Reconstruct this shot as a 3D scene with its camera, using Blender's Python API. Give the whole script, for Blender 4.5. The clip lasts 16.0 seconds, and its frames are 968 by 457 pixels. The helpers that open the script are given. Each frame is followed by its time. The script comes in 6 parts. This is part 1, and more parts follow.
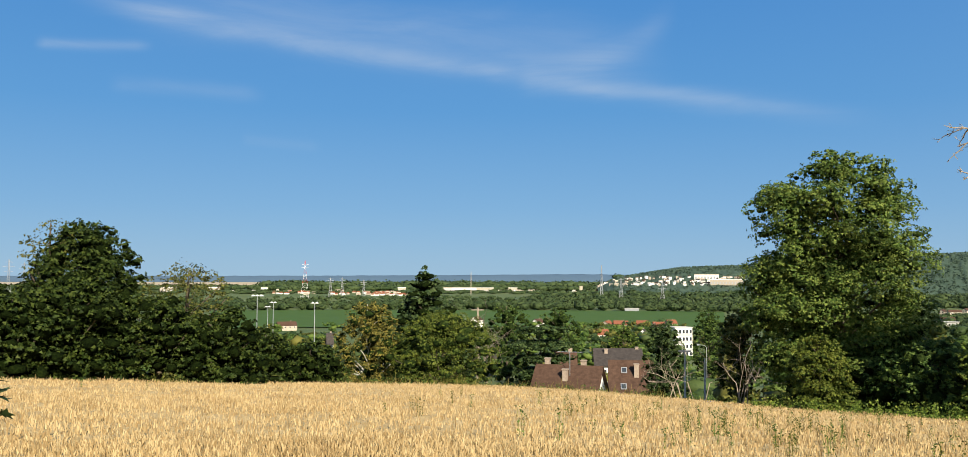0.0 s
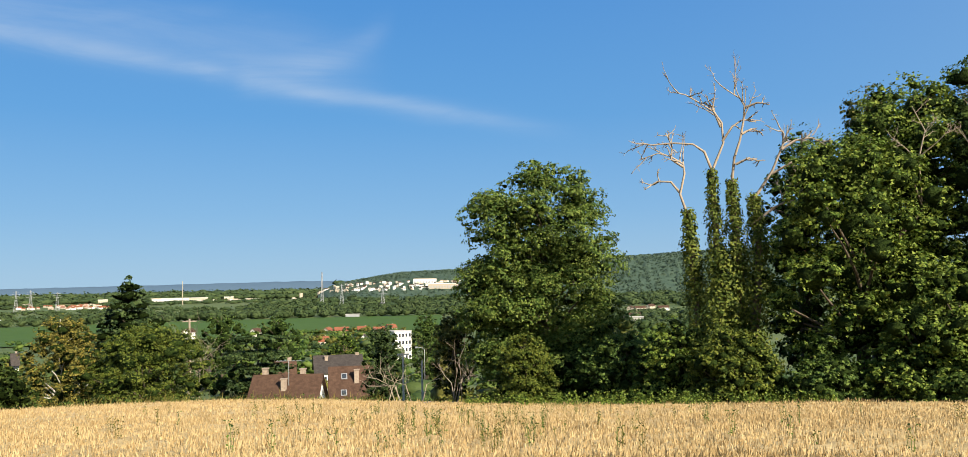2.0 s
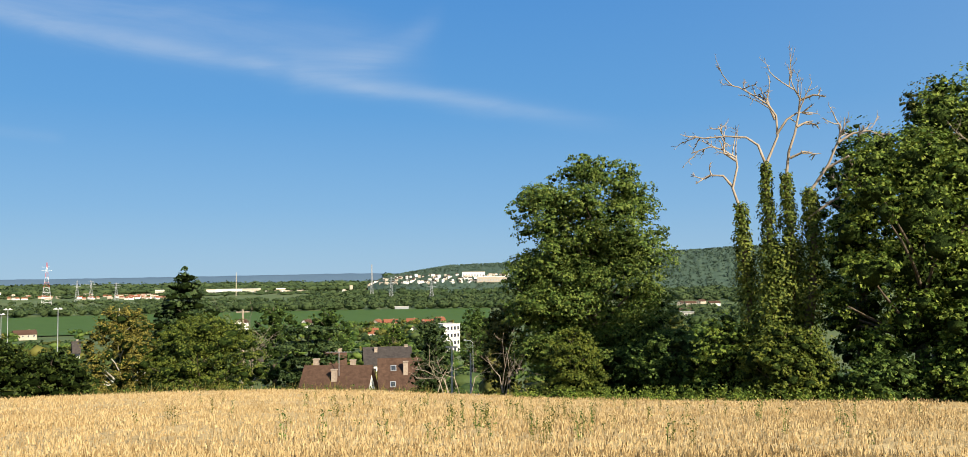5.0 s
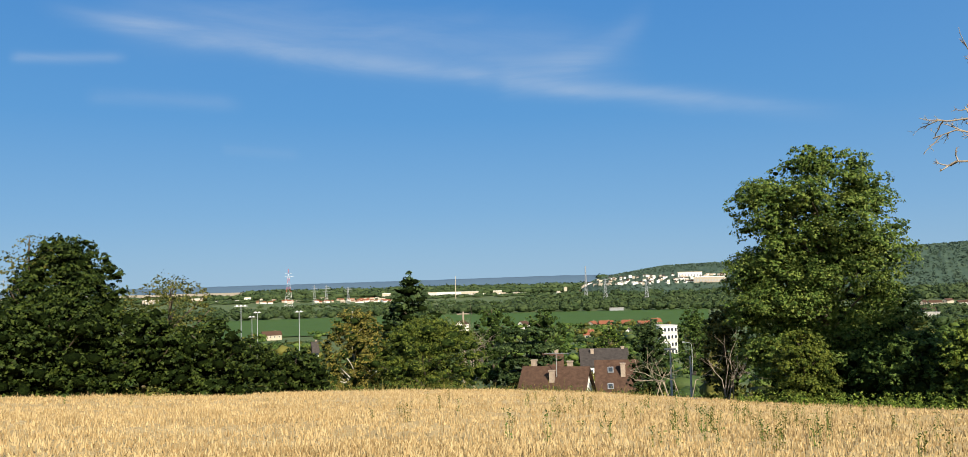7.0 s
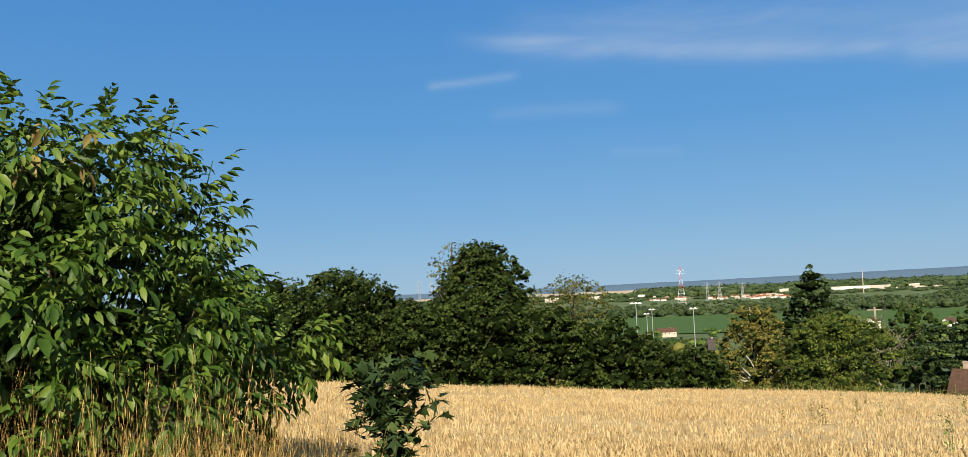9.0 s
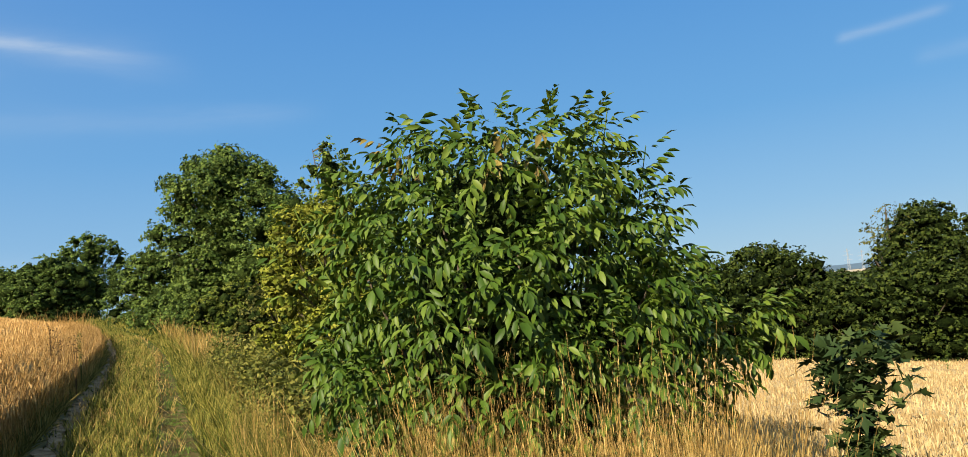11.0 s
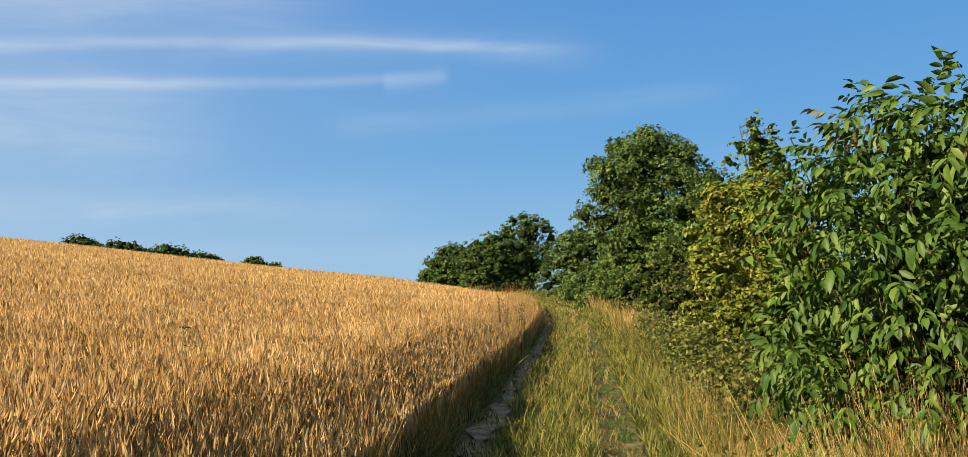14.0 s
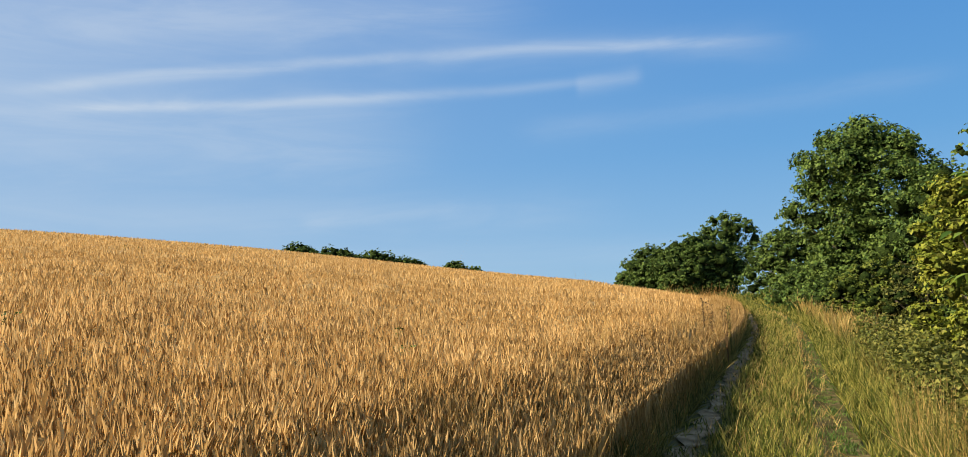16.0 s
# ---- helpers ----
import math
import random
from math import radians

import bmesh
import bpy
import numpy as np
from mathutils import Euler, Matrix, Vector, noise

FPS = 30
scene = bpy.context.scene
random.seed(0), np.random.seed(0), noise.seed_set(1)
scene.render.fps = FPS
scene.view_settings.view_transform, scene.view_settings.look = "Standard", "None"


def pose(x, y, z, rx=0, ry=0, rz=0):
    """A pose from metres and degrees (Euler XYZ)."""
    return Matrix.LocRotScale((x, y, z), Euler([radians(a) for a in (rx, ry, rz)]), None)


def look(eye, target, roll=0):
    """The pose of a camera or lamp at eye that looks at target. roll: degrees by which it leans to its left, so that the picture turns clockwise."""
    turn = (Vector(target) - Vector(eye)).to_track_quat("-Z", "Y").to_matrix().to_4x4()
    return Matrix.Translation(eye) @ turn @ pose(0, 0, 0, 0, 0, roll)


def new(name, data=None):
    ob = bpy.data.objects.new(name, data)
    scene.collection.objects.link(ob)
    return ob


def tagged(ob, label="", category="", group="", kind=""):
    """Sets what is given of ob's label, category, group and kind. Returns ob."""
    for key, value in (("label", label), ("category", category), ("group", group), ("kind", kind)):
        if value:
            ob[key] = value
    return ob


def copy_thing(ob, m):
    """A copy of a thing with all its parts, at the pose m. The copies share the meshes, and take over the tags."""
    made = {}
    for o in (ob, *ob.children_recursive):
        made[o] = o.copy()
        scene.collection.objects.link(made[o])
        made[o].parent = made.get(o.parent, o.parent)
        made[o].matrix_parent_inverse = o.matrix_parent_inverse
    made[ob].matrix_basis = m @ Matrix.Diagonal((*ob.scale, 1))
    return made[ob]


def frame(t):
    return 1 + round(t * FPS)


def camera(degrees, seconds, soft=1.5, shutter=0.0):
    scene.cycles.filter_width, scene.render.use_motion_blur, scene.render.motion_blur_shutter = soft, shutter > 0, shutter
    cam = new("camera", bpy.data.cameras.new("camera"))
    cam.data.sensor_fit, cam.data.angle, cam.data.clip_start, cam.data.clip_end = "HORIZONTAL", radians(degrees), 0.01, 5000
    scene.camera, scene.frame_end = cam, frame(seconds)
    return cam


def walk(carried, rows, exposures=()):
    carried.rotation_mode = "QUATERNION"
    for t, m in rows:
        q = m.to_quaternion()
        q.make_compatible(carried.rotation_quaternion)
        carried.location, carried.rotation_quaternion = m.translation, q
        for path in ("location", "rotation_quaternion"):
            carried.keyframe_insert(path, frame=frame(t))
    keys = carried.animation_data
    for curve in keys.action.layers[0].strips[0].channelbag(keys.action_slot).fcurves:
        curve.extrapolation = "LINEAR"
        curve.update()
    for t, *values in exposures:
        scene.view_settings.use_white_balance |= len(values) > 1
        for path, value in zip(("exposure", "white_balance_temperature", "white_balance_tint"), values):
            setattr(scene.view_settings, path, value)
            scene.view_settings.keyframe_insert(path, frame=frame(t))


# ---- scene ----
# Eye turning on the spot: (seconds, heading to the left, tilt up, lean to the right), degrees
EYE_Z, ARM = 1.65, 0.34
TURNS = [
    (0, 0.00, 3.25, -0.18),
    (0.5, -2.10, 3.32, 0.10),
    (1, -5.10, 3.34, 0.48),
    (1.5, -11.07, 3.41, 0.88),
    (2, -18.40, 3.50, 1.12),
    (2.5, -24.27, 3.46, 1.18),
    (3, -28.80, 3.39, 1.05),
    (3.5, -28.74, 3.26, 0.82),
    (4, -25.95, 3.12, 0.64),
    (4.5, -20.25, 3.14, 0.53),
    (5, -15.16, 3.12, 0.66),
    (5.2, -13.17, 3.13, 0.80),
    (7.3, 0.35, 3.55, 1.68),
    (7.5, 1.52, 3.65, 1.88),
    (8, 8.36, 3.97, 1.83),
    (8.2, 12.32, 3.92, 1.60),
    (8.5, 17.64, 4.16, 1.74),
    (9, 24.30, 4.17, 2.54),
    (9.5, 33.17, 4.43, 2.88),
    (10, 42.31, 4.20, 4.70),
    (10.2, 44.29, 4.35, 5.28),
    (12.3, 65.26, 5.30, 4.30),
    (12.5, 67.88, 5.45, 4.08),
    (13, 72.56, 5.52, 3.72),
    (13.5, 74.90, 5.54, 3.54),
    (14, 78.56, 5.69, 3.41),
    (14.5, 82.00, 5.98, 3.43),
    (15, 84.52, 6.22, 3.54),
    (15.5, 88.69, 6.50, 3.24),
    (16, 91.50, 6.63, 3.12),
]


def eye_pose(yaw, pitch, lean):
    y, p = radians(yaw), radians(pitch)
    eye = Vector((-ARM * math.sin(y), ARM * math.cos(y), EYE_Z))
    way = Vector((-math.sin(y) * math.cos(p), math.cos(y) * math.cos(p), math.sin(p)))
    return look(eye, eye + way, -lean)


cam = camera(58.5, 16.0, soft=0.75)
walk(cam, [(t, eye_pose(a, b, c)) for t, a, b, c in TURNS],
     exposures=[(0, 0.95, 6500, 10), (1.0, 1.0, 6500, 10), (2.5, 1.15, 6650, 10), (3.5, 1.18, 6700, 10), (5.0, 1.06, 6600, 10), (7.3, 0.92, 6450, 10),
                (8.5, 0.9, 6450, 10), (10.0, 1.12, 6900, 10), (12.5, 1.23, 7100, 10), (14.0, 1.2, 7050, 10), (16.0, 1.14, 6900, 10)])

# ---------------------------------------------------------------- light
SUN_AZ, SUN_EL = 159.0, 30.0
sun_way = Vector((math.sin(radians(SUN_AZ)) * math.cos(radians(SUN_EL)),
                  math.cos(radians(SUN_AZ)) * math.cos(radians(SUN_EL)), math.sin(radians(SUN_EL))))
sun = new("sun", bpy.data.lights.new("sun", "SUN"))
sun.data.energy, sun.data.angle, sun.data.color = 5.0, radians(0.53), (1.0, 0.89, 0.72)
sun.matrix_world = look((0, 0, 60), (-sun_way[0], -sun_way[1], 60 - sun_way[2]))

world = bpy.data.worlds.new("sky")
scene.world = world
world.use_nodes = True
wn, wl = world.node_tree.nodes, world.node_tree.links
wn.clear()


def wmath(op, a, b=None, c=None):
    n = wn.new("ShaderNodeMath")
    n.operation = op
    for i, v in enumerate((a, b, c)):
        if v is None:
            continue
        if isinstance(v, (int, float)):
            n.inputs[i].default_value = v
        else:
            wl.new(v, n.inputs[i])
    return n.outputs[0]


coord = wn.new("ShaderNodeTexCoord")
split = wn.new("ShaderNodeSeparateXYZ")
wl.new(coord.outputs["Generated"], split.inputs[0])
sky = wn.new("ShaderNodeTexSky")
sky.sky_type, sky.sun_disc = "NISHITA", False
sky.sun_elevation, sky.sun_rotation = radians(SUN_EL), radians(SUN_AZ)
sky.air_density, sky.dust_density, sky.ozone_density, sky.altitude = 1.0, 0.2, 4.0, 60.0
az_deg = wmath("MULTIPLY", wmath("ARCTAN2", split.outputs[0], split.outputs[1]), 57.29578)
el_deg = wmath("MULTIPLY", wmath("ARCSINE", split.outputs[2]), 57.29578)


def wnoise(sx, sy, detail, rough, distort, off):
    c = wn.new("ShaderNodeCombineXYZ")
    wl.new(wmath("MULTIPLY_ADD", az_deg, sx, off), c.inputs[0])
    wl.new(wmath("MULTIPLY", el_deg, sy), c.inputs[1])
    n = wn.new("ShaderNodeTexNoise")
    n.inputs["Scale"].default_value = 1.0
    n.inputs["Detail"].default_value, n.inputs["Roughness"].default_value = detail, rough
    n.inputs["Distortion"].default_value = distort
    wl.new(c.outputs[0], n.inputs["Vector"])
    return n.outputs[0]


def smooth(v, a, b):
    n = wn.new("ShaderNodeMapRange")
    n.interpolation_type = "SMOOTHSTEP"
    n.inputs[1].default_value, n.inputs[2].default_value = a, b
    wl.new(v, n.inputs[0])
    return n.outputs[0]


wisp = wnoise(0.07, 0.42, 7, 0.6, 0.8, 3.0)
fine = wnoise(0.12, 0.5, 4, 0.55, 0.8, 11.0)
# cirrus streaks: first and last bearing, height there, sag in the middle, half width, strength
STREAKS = [
    (-27, 26, 16.7, 9.5, 0.5, 0.6, 0.46), (-24, 13, 16.6, 13.6, 0.9, 1.7, 0.32), (2, 13, 13.3, 17.0, -1.0, 0.9, 0.22),
    (-24, -14, 11.6, 11.6, 0.1, 0.45, 0.16), (-16, -10.5, 8.8, 8.4, 0.0, 0.35, 0.16), (-28, -21, 13.6, 14.1, 0.0, 0.3, 0.4),
    (-122, -70, 15.0, 16.7, 2.2, 0.38, 0.5), (-100, -68, 17.9, 16.2, 0.9, 1.0, 0.22), (-120, -79, 14.3, 15.9, 0.3, 0.34, 0.44), (-85, -80, 15.6, 15.9, 0.0, 0.6, 0.3), (-130, -84, 17.5, 22.5, 0.5, 2.4, 0.45),
    (-90, -60, 12.9, 13.4, 0.0, 0.7, 0.16), (-104, -92, 7.3, 7.9, 0.1, 0.5, 0.2), (-140, -92, 13.5, 13.0, 0.0, 3.0, 0.4),
    (-125, -80, 8.2, 7.2, 0.0, 1.4, 0.22), (-112, -75, 5.0, 4.4, 0.0, 0.9, 0.2),
]
cover = None
for a0, a1, e0, e1, sag, half, strength in STREAKS:
    u = wmath("DIVIDE", wmath("SUBTRACT", az_deg, a0), a1 - a0)
    line = wmath("ADD", wmath("MULTIPLY_ADD", u, e1 - e0, e0), wmath("MULTIPLY", wmath("MULTIPLY", u, wmath("SUBTRACT", 1.0, u)), 4 * sag))
    off = wmath("ADD", wmath("SUBTRACT", el_deg, line), wmath("MULTIPLY", wmath("SUBTRACT", fine, 0.5), half * 1.3))
    band = wmath("EXPONENT", wmath("MULTIPLY", wmath("MULTIPLY", off, off), -1.0 / half ** 2))
    ends = wmath("MULTIPLY", smooth(u, 0.0, 0.12), wmath("SUBTRACT", 1.0, smooth(u, 0.8, 1.0)))
    m = wmath("MULTIPLY", wmath("MULTIPLY", band, ends), wmath("MULTIPLY", wmath("MULTIPLY_ADD", smooth(wisp, 0.25, 0.72), 0.6, 0.4), strength * 0.74))
    cover = m if cover is None else wmath("ADD", cover, m)
# paler towards the sun
sunward = wmath("ADD", wmath("MULTIPLY", split.outputs[0], math.sin(radians(SUN_AZ))), wmath("MULTIPLY", split.outputs[1], math.cos(radians(SUN_AZ))))
cover = wmath("ADD", cover, wmath("MULTIPLY", smooth(sunward, -0.85, 0.7), 0.42))
cover = wmath("MINIMUM", cover, 0.8)
cloud = wn.new("ShaderNodeMix")
cloud.data_type = "RGBA"
wl.new(cover, cloud.inputs[0])
# clear blue that pales towards the horizon, laid over the scattering model
blue = wn.new("ShaderNodeValToRGB")
ramp_stops = [(0.0, (3.4, 5.7, 8.0)), (0.05, (2.25, 4.8, 8.0)), (0.12, (1.2, 3.8, 7.7)), (0.25, (0.62, 2.75, 7.1)), (0.45, (1.5, 3.0, 5.6))]
stops = blue.color_ramp.elements
for k, (where, colour) in enumerate(ramp_stops):
    e = stops[k] if k < 2 else stops.new(where)
    e.position, e.color = where, (*[c / 8 for c in colour], 1)
wl.new(wmath("DIVIDE", wmath("MAXIMUM", el_deg, 0.0), 90.0 * 1.0), blue.inputs[0])
bright = wn.new("ShaderNodeVectorMath")
bright.operation = "SCALE"
bright.inputs["Scale"].default_value = 6.1
wl.new(blue.outputs[0], bright.inputs[0])
tint = wn.new("ShaderNodeMix")
tint.data_type = "RGBA"
tint.inputs[0].default_value = 0.92
wl.new(sky.outputs[0], tint.inputs[6])
wl.new(bright.outputs[0], tint.inputs[7])
wl.new(tint.outputs[2], cloud.inputs[6])
cloud.inputs[7].default_value = (4.75, 5.6, 6.7, 1)
bg = wn.new("ShaderNodeBackground")
bg.inputs[1].default_value = 0.058
wl.new(cloud.outputs[2], bg.inputs[0])
wout = wn.new("ShaderNodeOutputWorld")
wl.new(bg.outputs[0], wout.inputs[0])

# ---------------------------------------------------------------- materials


def material(name, colours, scale=3.0, detail=6.0, rough=0.8, bump=0.3, dist=0.02, island=0.0, thin=0.0, metal=0.0, stretch=(1, 1, 1), spec=0.15, big=0.0):
    """Noise between two or three colours, with grain in the relief; island: how much single pieces differ; thin: light let through."""
    m = bpy.data.materials.new(name)
    m.use_nodes = True
    n, l = m.node_tree.nodes, m.node_tree.links
    b = n["Principled BSDF"]
    tc = n.new("ShaderNodeTexCoord")
    mp = n.new("ShaderNodeMapping")
    mp.inputs["Scale"].default_value = stretch
    l.new(tc.outputs["Object"], mp.inputs[0])
    tex = n.new("ShaderNodeTexNoise")
    tex.inputs["Scale"].default_value, tex.inputs["Detail"].default_value = scale, detail
    tex.inputs["Roughness"].default_value = 0.62
    l.new(mp.outputs[0], tex.inputs["Vector"])
    fac = tex.outputs[0]
    if big:
        t2 = n.new("ShaderNodeTexNoise")
        t2.inputs["Scale"].default_value, t2.inputs["Detail"].default_value = scale * 0.07, 3
        l.new(mp.outputs[0], t2.inputs["Vector"])
        mix = n.new("ShaderNodeMath")
        mix.operation = "MULTIPLY_ADD"
        l.new(t2.outputs[0], mix.inputs[0])
        mix.inputs[1].default_value = big
        sub = n.new("ShaderNodeMath")
        sub.operation = "SUBTRACT"
        l.new(fac, sub.inputs[0])
        sub.inputs[1].default_value = big * 0.5
        l.new(sub.outputs[0], mix.inputs[2])
        fac = mix.outputs[0]
    if island:
        g = n.new("ShaderNodeNewGeometry")
        add = n.new("ShaderNodeMath")
        add.operation = "MULTIPLY_ADD"
        l.new(g.outputs["Random Per Island"], add.inputs[0])
        add.inputs[1].default_value = island
        sub = n.new("ShaderNodeMath")
        sub.operation = "SUBTRACT"
        l.new(fac, sub.inputs[0])
        sub.inputs[1].default_value = island * 0.5
        l.new(sub.outputs[0], add.inputs[2])
        fac = add.outputs[0]
    ramp = n.new("ShaderNodeValToRGB")
    el = ramp.color_ramp.elements
    lo, hi = 0.3, 0.7
    el[0].position, el[1].position = lo, hi
    el[0].color, el[1].color = (*colours[0], 1), (*colours[-1], 1)
    if len(colours) == 3:
        e = el.new(0.5)
        e.color = (*colours[1], 1)
    l.new(fac, ramp.inputs[0])
    l.new(ramp.outputs[0], b.inputs["Base Color"])
    b.inputs["Roughness"].default_value, b.inputs["Metallic"].default_value = rough, metal
    b.inputs["Specular IOR Level"].default_value = spec
    if bump:
        bp = n.new("ShaderNodeBump")
        bp.inputs["Strength"].default_value, bp.inputs["Distance"].default_value = bump, dist
        l.new(tex.outputs[0], bp.inputs["Height"])
        l.new(bp.outputs[0], b.inputs["Normal"])
    if thin:
        tr = n.new("ShaderNodeBsdfTranslucent")
        l.new(ramp.outputs[0], tr.inputs[0])
        mx = n.new("ShaderNodeMixShader")
        mx.inputs[0].default_value = thin
        l.new(b.outputs[0], mx.inputs[1])
        l.new(tr.outputs[0], mx.inputs[2])
        l.new(mx.outputs[0], n["Material Output"].inputs[0])
    return m


def leafy(name, a, b, c, rough=0.62, spec=0.12, thin=0.17, scale=0.9, island=0.6):
    return material(name, (a, b, c), scale=scale, detail=4, rough=rough, bump=0, island=island, thin=thin, spec=spec)


M_EARTH = material("verge_earth", ((0.04, 0.042, 0.014), (0.075, 0.07, 0.022), (0.12, 0.1, 0.04)), scale=1.6, big=0.5, bump=0.6, dist=0.05)
M_RUT = material("trodden_earth", ((0.045, 0.04, 0.014), (0.085, 0.07, 0.026), (0.2, 0.15, 0.07)), scale=5, bump=0.6, dist=0.03, big=0.3, spec=0.02)
M_CHALK = material("chalky_earth", ((0.1, 0.07, 0.036), (0.215, 0.158, 0.09), (0.35, 0.275, 0.17)), scale=5, bump=1.0, dist=0.05, big=0.4, spec=0.03)
M_STRAW = material("wheat_mass", ((0.26, 0.155, 0.048), (0.37, 0.23, 0.078), (0.48, 0.32, 0.125)), scale=9, bump=0.6, dist=0.06, big=0.35)
M_PALE_STRAW = material("pale_wheat_mass", ((0.34, 0.24, 0.105), (0.45, 0.33, 0.155), (0.54, 0.41, 0.21)), scale=6, bump=0.6, dist=0.06, big=0.5)
M_EAR = material("golden_ears", ((0.34, 0.2, 0.068), (0.49, 0.305, 0.113), (0.63, 0.42, 0.18)), scale=0.7, detail=3, rough=0.7, bump=0, island=0.6, thin=0.4)
M_PALE_EAR = material("pale_ears", ((0.3, 0.21, 0.095), (0.43, 0.315, 0.152), (0.53, 0.41, 0.215)), scale=0.7, detail=3, rough=0.7, bump=0, island=0.6, thin=0.25)
M_STALK = material("wheat_stalks", ((0.24, 0.14, 0.04), (0.38, 0.235, 0.072), (0.5, 0.33, 0.115)), scale=0.7, rough=0.7, bump=0, island=0.6, thin=0.5)
M_GRASS = leafy("green_grass", (0.042, 0.06, 0.01), (0.12, 0.135, 0.02), (0.3, 0.265, 0.065), thin=0.3, scale=1.1, island=0.85)
M_DRY = leafy("dry_grass", (0.22, 0.135, 0.038), (0.36, 0.235, 0.072), (0.5, 0.36, 0.135), rough=0.7, thin=0.25)
M_OLIVE = leafy("ripening_grass", (0.065, 0.068, 0.014), (0.15, 0.135, 0.03), (0.27, 0.215, 0.062), thin=0.25, scale=0.8)
M_WALNUT = leafy("walnut_leaf", (0.027, 0.06, 0.007), (0.052, 0.097, 0.011), (0.098, 0.145, 0.021), rough=0.5, spec=0.2, thin=0.14)
M_YOUNG = leafy("young_walnut_leaf", (0.13, 0.10, 0.03), (0.2, 0.16, 0.045), (0.27, 0.24, 0.06), rough=0.42)
M_LEAF = leafy("mixed_leaf", (0.054, 0.094, 0.014), (0.104, 0.154, 0.023), (0.178, 0.225, 0.039))
M_LEAF_DARK = leafy("dark_leaf", (0.032, 0.062, 0.013), (0.062, 0.105, 0.02), (0.108, 0.155, 0.032))
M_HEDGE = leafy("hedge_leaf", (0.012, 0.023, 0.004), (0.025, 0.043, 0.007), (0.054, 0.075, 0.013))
M_LEAF_BRIGHT = leafy("bright_leaf", (0.043, 0.066, 0.01), (0.077, 0.104, 0.014), (0.128, 0.148, 0.024))
M_LEAF_YELLOW = leafy("yellowing_leaf", (0.08, 0.106, 0.012), (0.14, 0.165, 0.018), (0.225, 0.232, 0.033))
M_WEED = leafy("verge_weed_leaf", (0.052, 0.064, 0.013), (0.105, 0.118, 0.023), (0.185, 0.178, 0.04))
M_LEAF_OLIVE = leafy("olive_leaf", (0.04, 0.05, 0.011), (0.076, 0.085, 0.018), (0.135, 0.13, 0.029))
M_CHESTNUT = leafy("chestnut_leaf", (0.042, 0.078, 0.014), (0.082, 0.128, 0.024), (0.145, 0.185, 0.038))
M_SEED = leafy("brown_seed", (0.06, 0.035, 0.015), (0.1, 0.06, 0.025), (0.15, 0.095, 0.04))
M_NEEDLE = leafy("needle_leaf", (0.02, 0.04, 0.013), (0.038, 0.064, 0.019), (0.066, 0.096, 0.029))
M_IVY = leafy("ivy_leaf", (0.042, 0.066, 0.011), (0.084, 0.112, 0.018), (0.145, 0.17, 0.031))
# crown filler: the shade between leaves is put into these dark colours
M_SHADE_FILLER = material("shade_filler", ((0.007, 0.014, 0.003), (0.017, 0.03, 0.006), (0.033, 0.052, 0.011)), scale=7, detail=5, rough=0.8, bump=1.0, dist=0.18, big=0.5, spec=0.05)
M_HEDGE_SHADE = material("hedge_shade_filler", ((0.003, 0.006, 0.0015), (0.006, 0.011, 0.002), (0.012, 0.02, 0.004)), scale=7, detail=5, rough=0.9, bump=1.0, dist=0.18, big=0.5, spec=0.03)
M_BIRCH_LEAF = leafy("birch_leaf", (0.07, 0.068, 0.014), (0.135, 0.122, 0.023), (0.22, 0.185, 0.04))
# darker copy of the yellowing leaf, painted as shade inside its crown
M_YELLOW_SHADE = material("yellow_shade_filler", ((0.03, 0.037, 0.007), (0.065, 0.072, 0.012), (0.12, 0.118, 0.02)), scale=12, detail=5, rough=0.8, bump=1.0, dist=0.1, spec=0.05)
M_BARK = material("bark", ((0.06, 0.05, 0.035), (0.13, 0.105, 0.075)), scale=7, stretch=(1, 1, 0.25), bump=0.8, dist=0.04)
M_DEAD = material("bleached_wood", ((0.2, 0.165, 0.125), (0.36, 0.3, 0.23)), scale=6, stretch=(1, 1, 0.3), bump=0.5)
M_BIRCH = material("birch_bark", ((0.25, 0.23, 0.2), (0.62, 0.6, 0.55)), scale=3, bump=0.2)
M_CROP = material("green_crop", ((0.044, 0.085, 0.012), (0.056, 0.102, 0.018)), scale=0.05, bump=0.2, big=0.2)
M_PALE = material("stubble", ((0.33, 0.27, 0.18), (0.45, 0.37, 0.25)), scale=0.02, bump=0)
M_PLAIN = material("valley_ground", ((0.06, 0.09, 0.03), (0.09, 0.12, 0.04), (0.13, 0.14, 0.06)), scale=0.02, big=0.4, bump=0)
M_FAR_WOOD = material("far_woods", ((0.026, 0.046, 0.016), (0.055, 0.08, 0.028)), scale=0.08, bump=1.0, dist=4, island=0.5)
# woodland green, lightened and blued to paint in distance haze
M_HAZED_HILL = material("hazed_wooded_hill", ((0.036, 0.062, 0.043), (0.05, 0.08, 0.054), (0.066, 0.098, 0.064)), scale=0.03, bump=0.6, dist=6)
# the haze over the far ridge is put into this blue
M_HAZED_RIDGE = material("hazed_ridge", ((0.07, 0.115, 0.165), (0.08, 0.128, 0.178)), scale=0.004, bump=0)
M_RENDER = material("white_render", ((0.66, 0.63, 0.57), (0.8, 0.78, 0.72)), scale=0.6, bump=0.1)
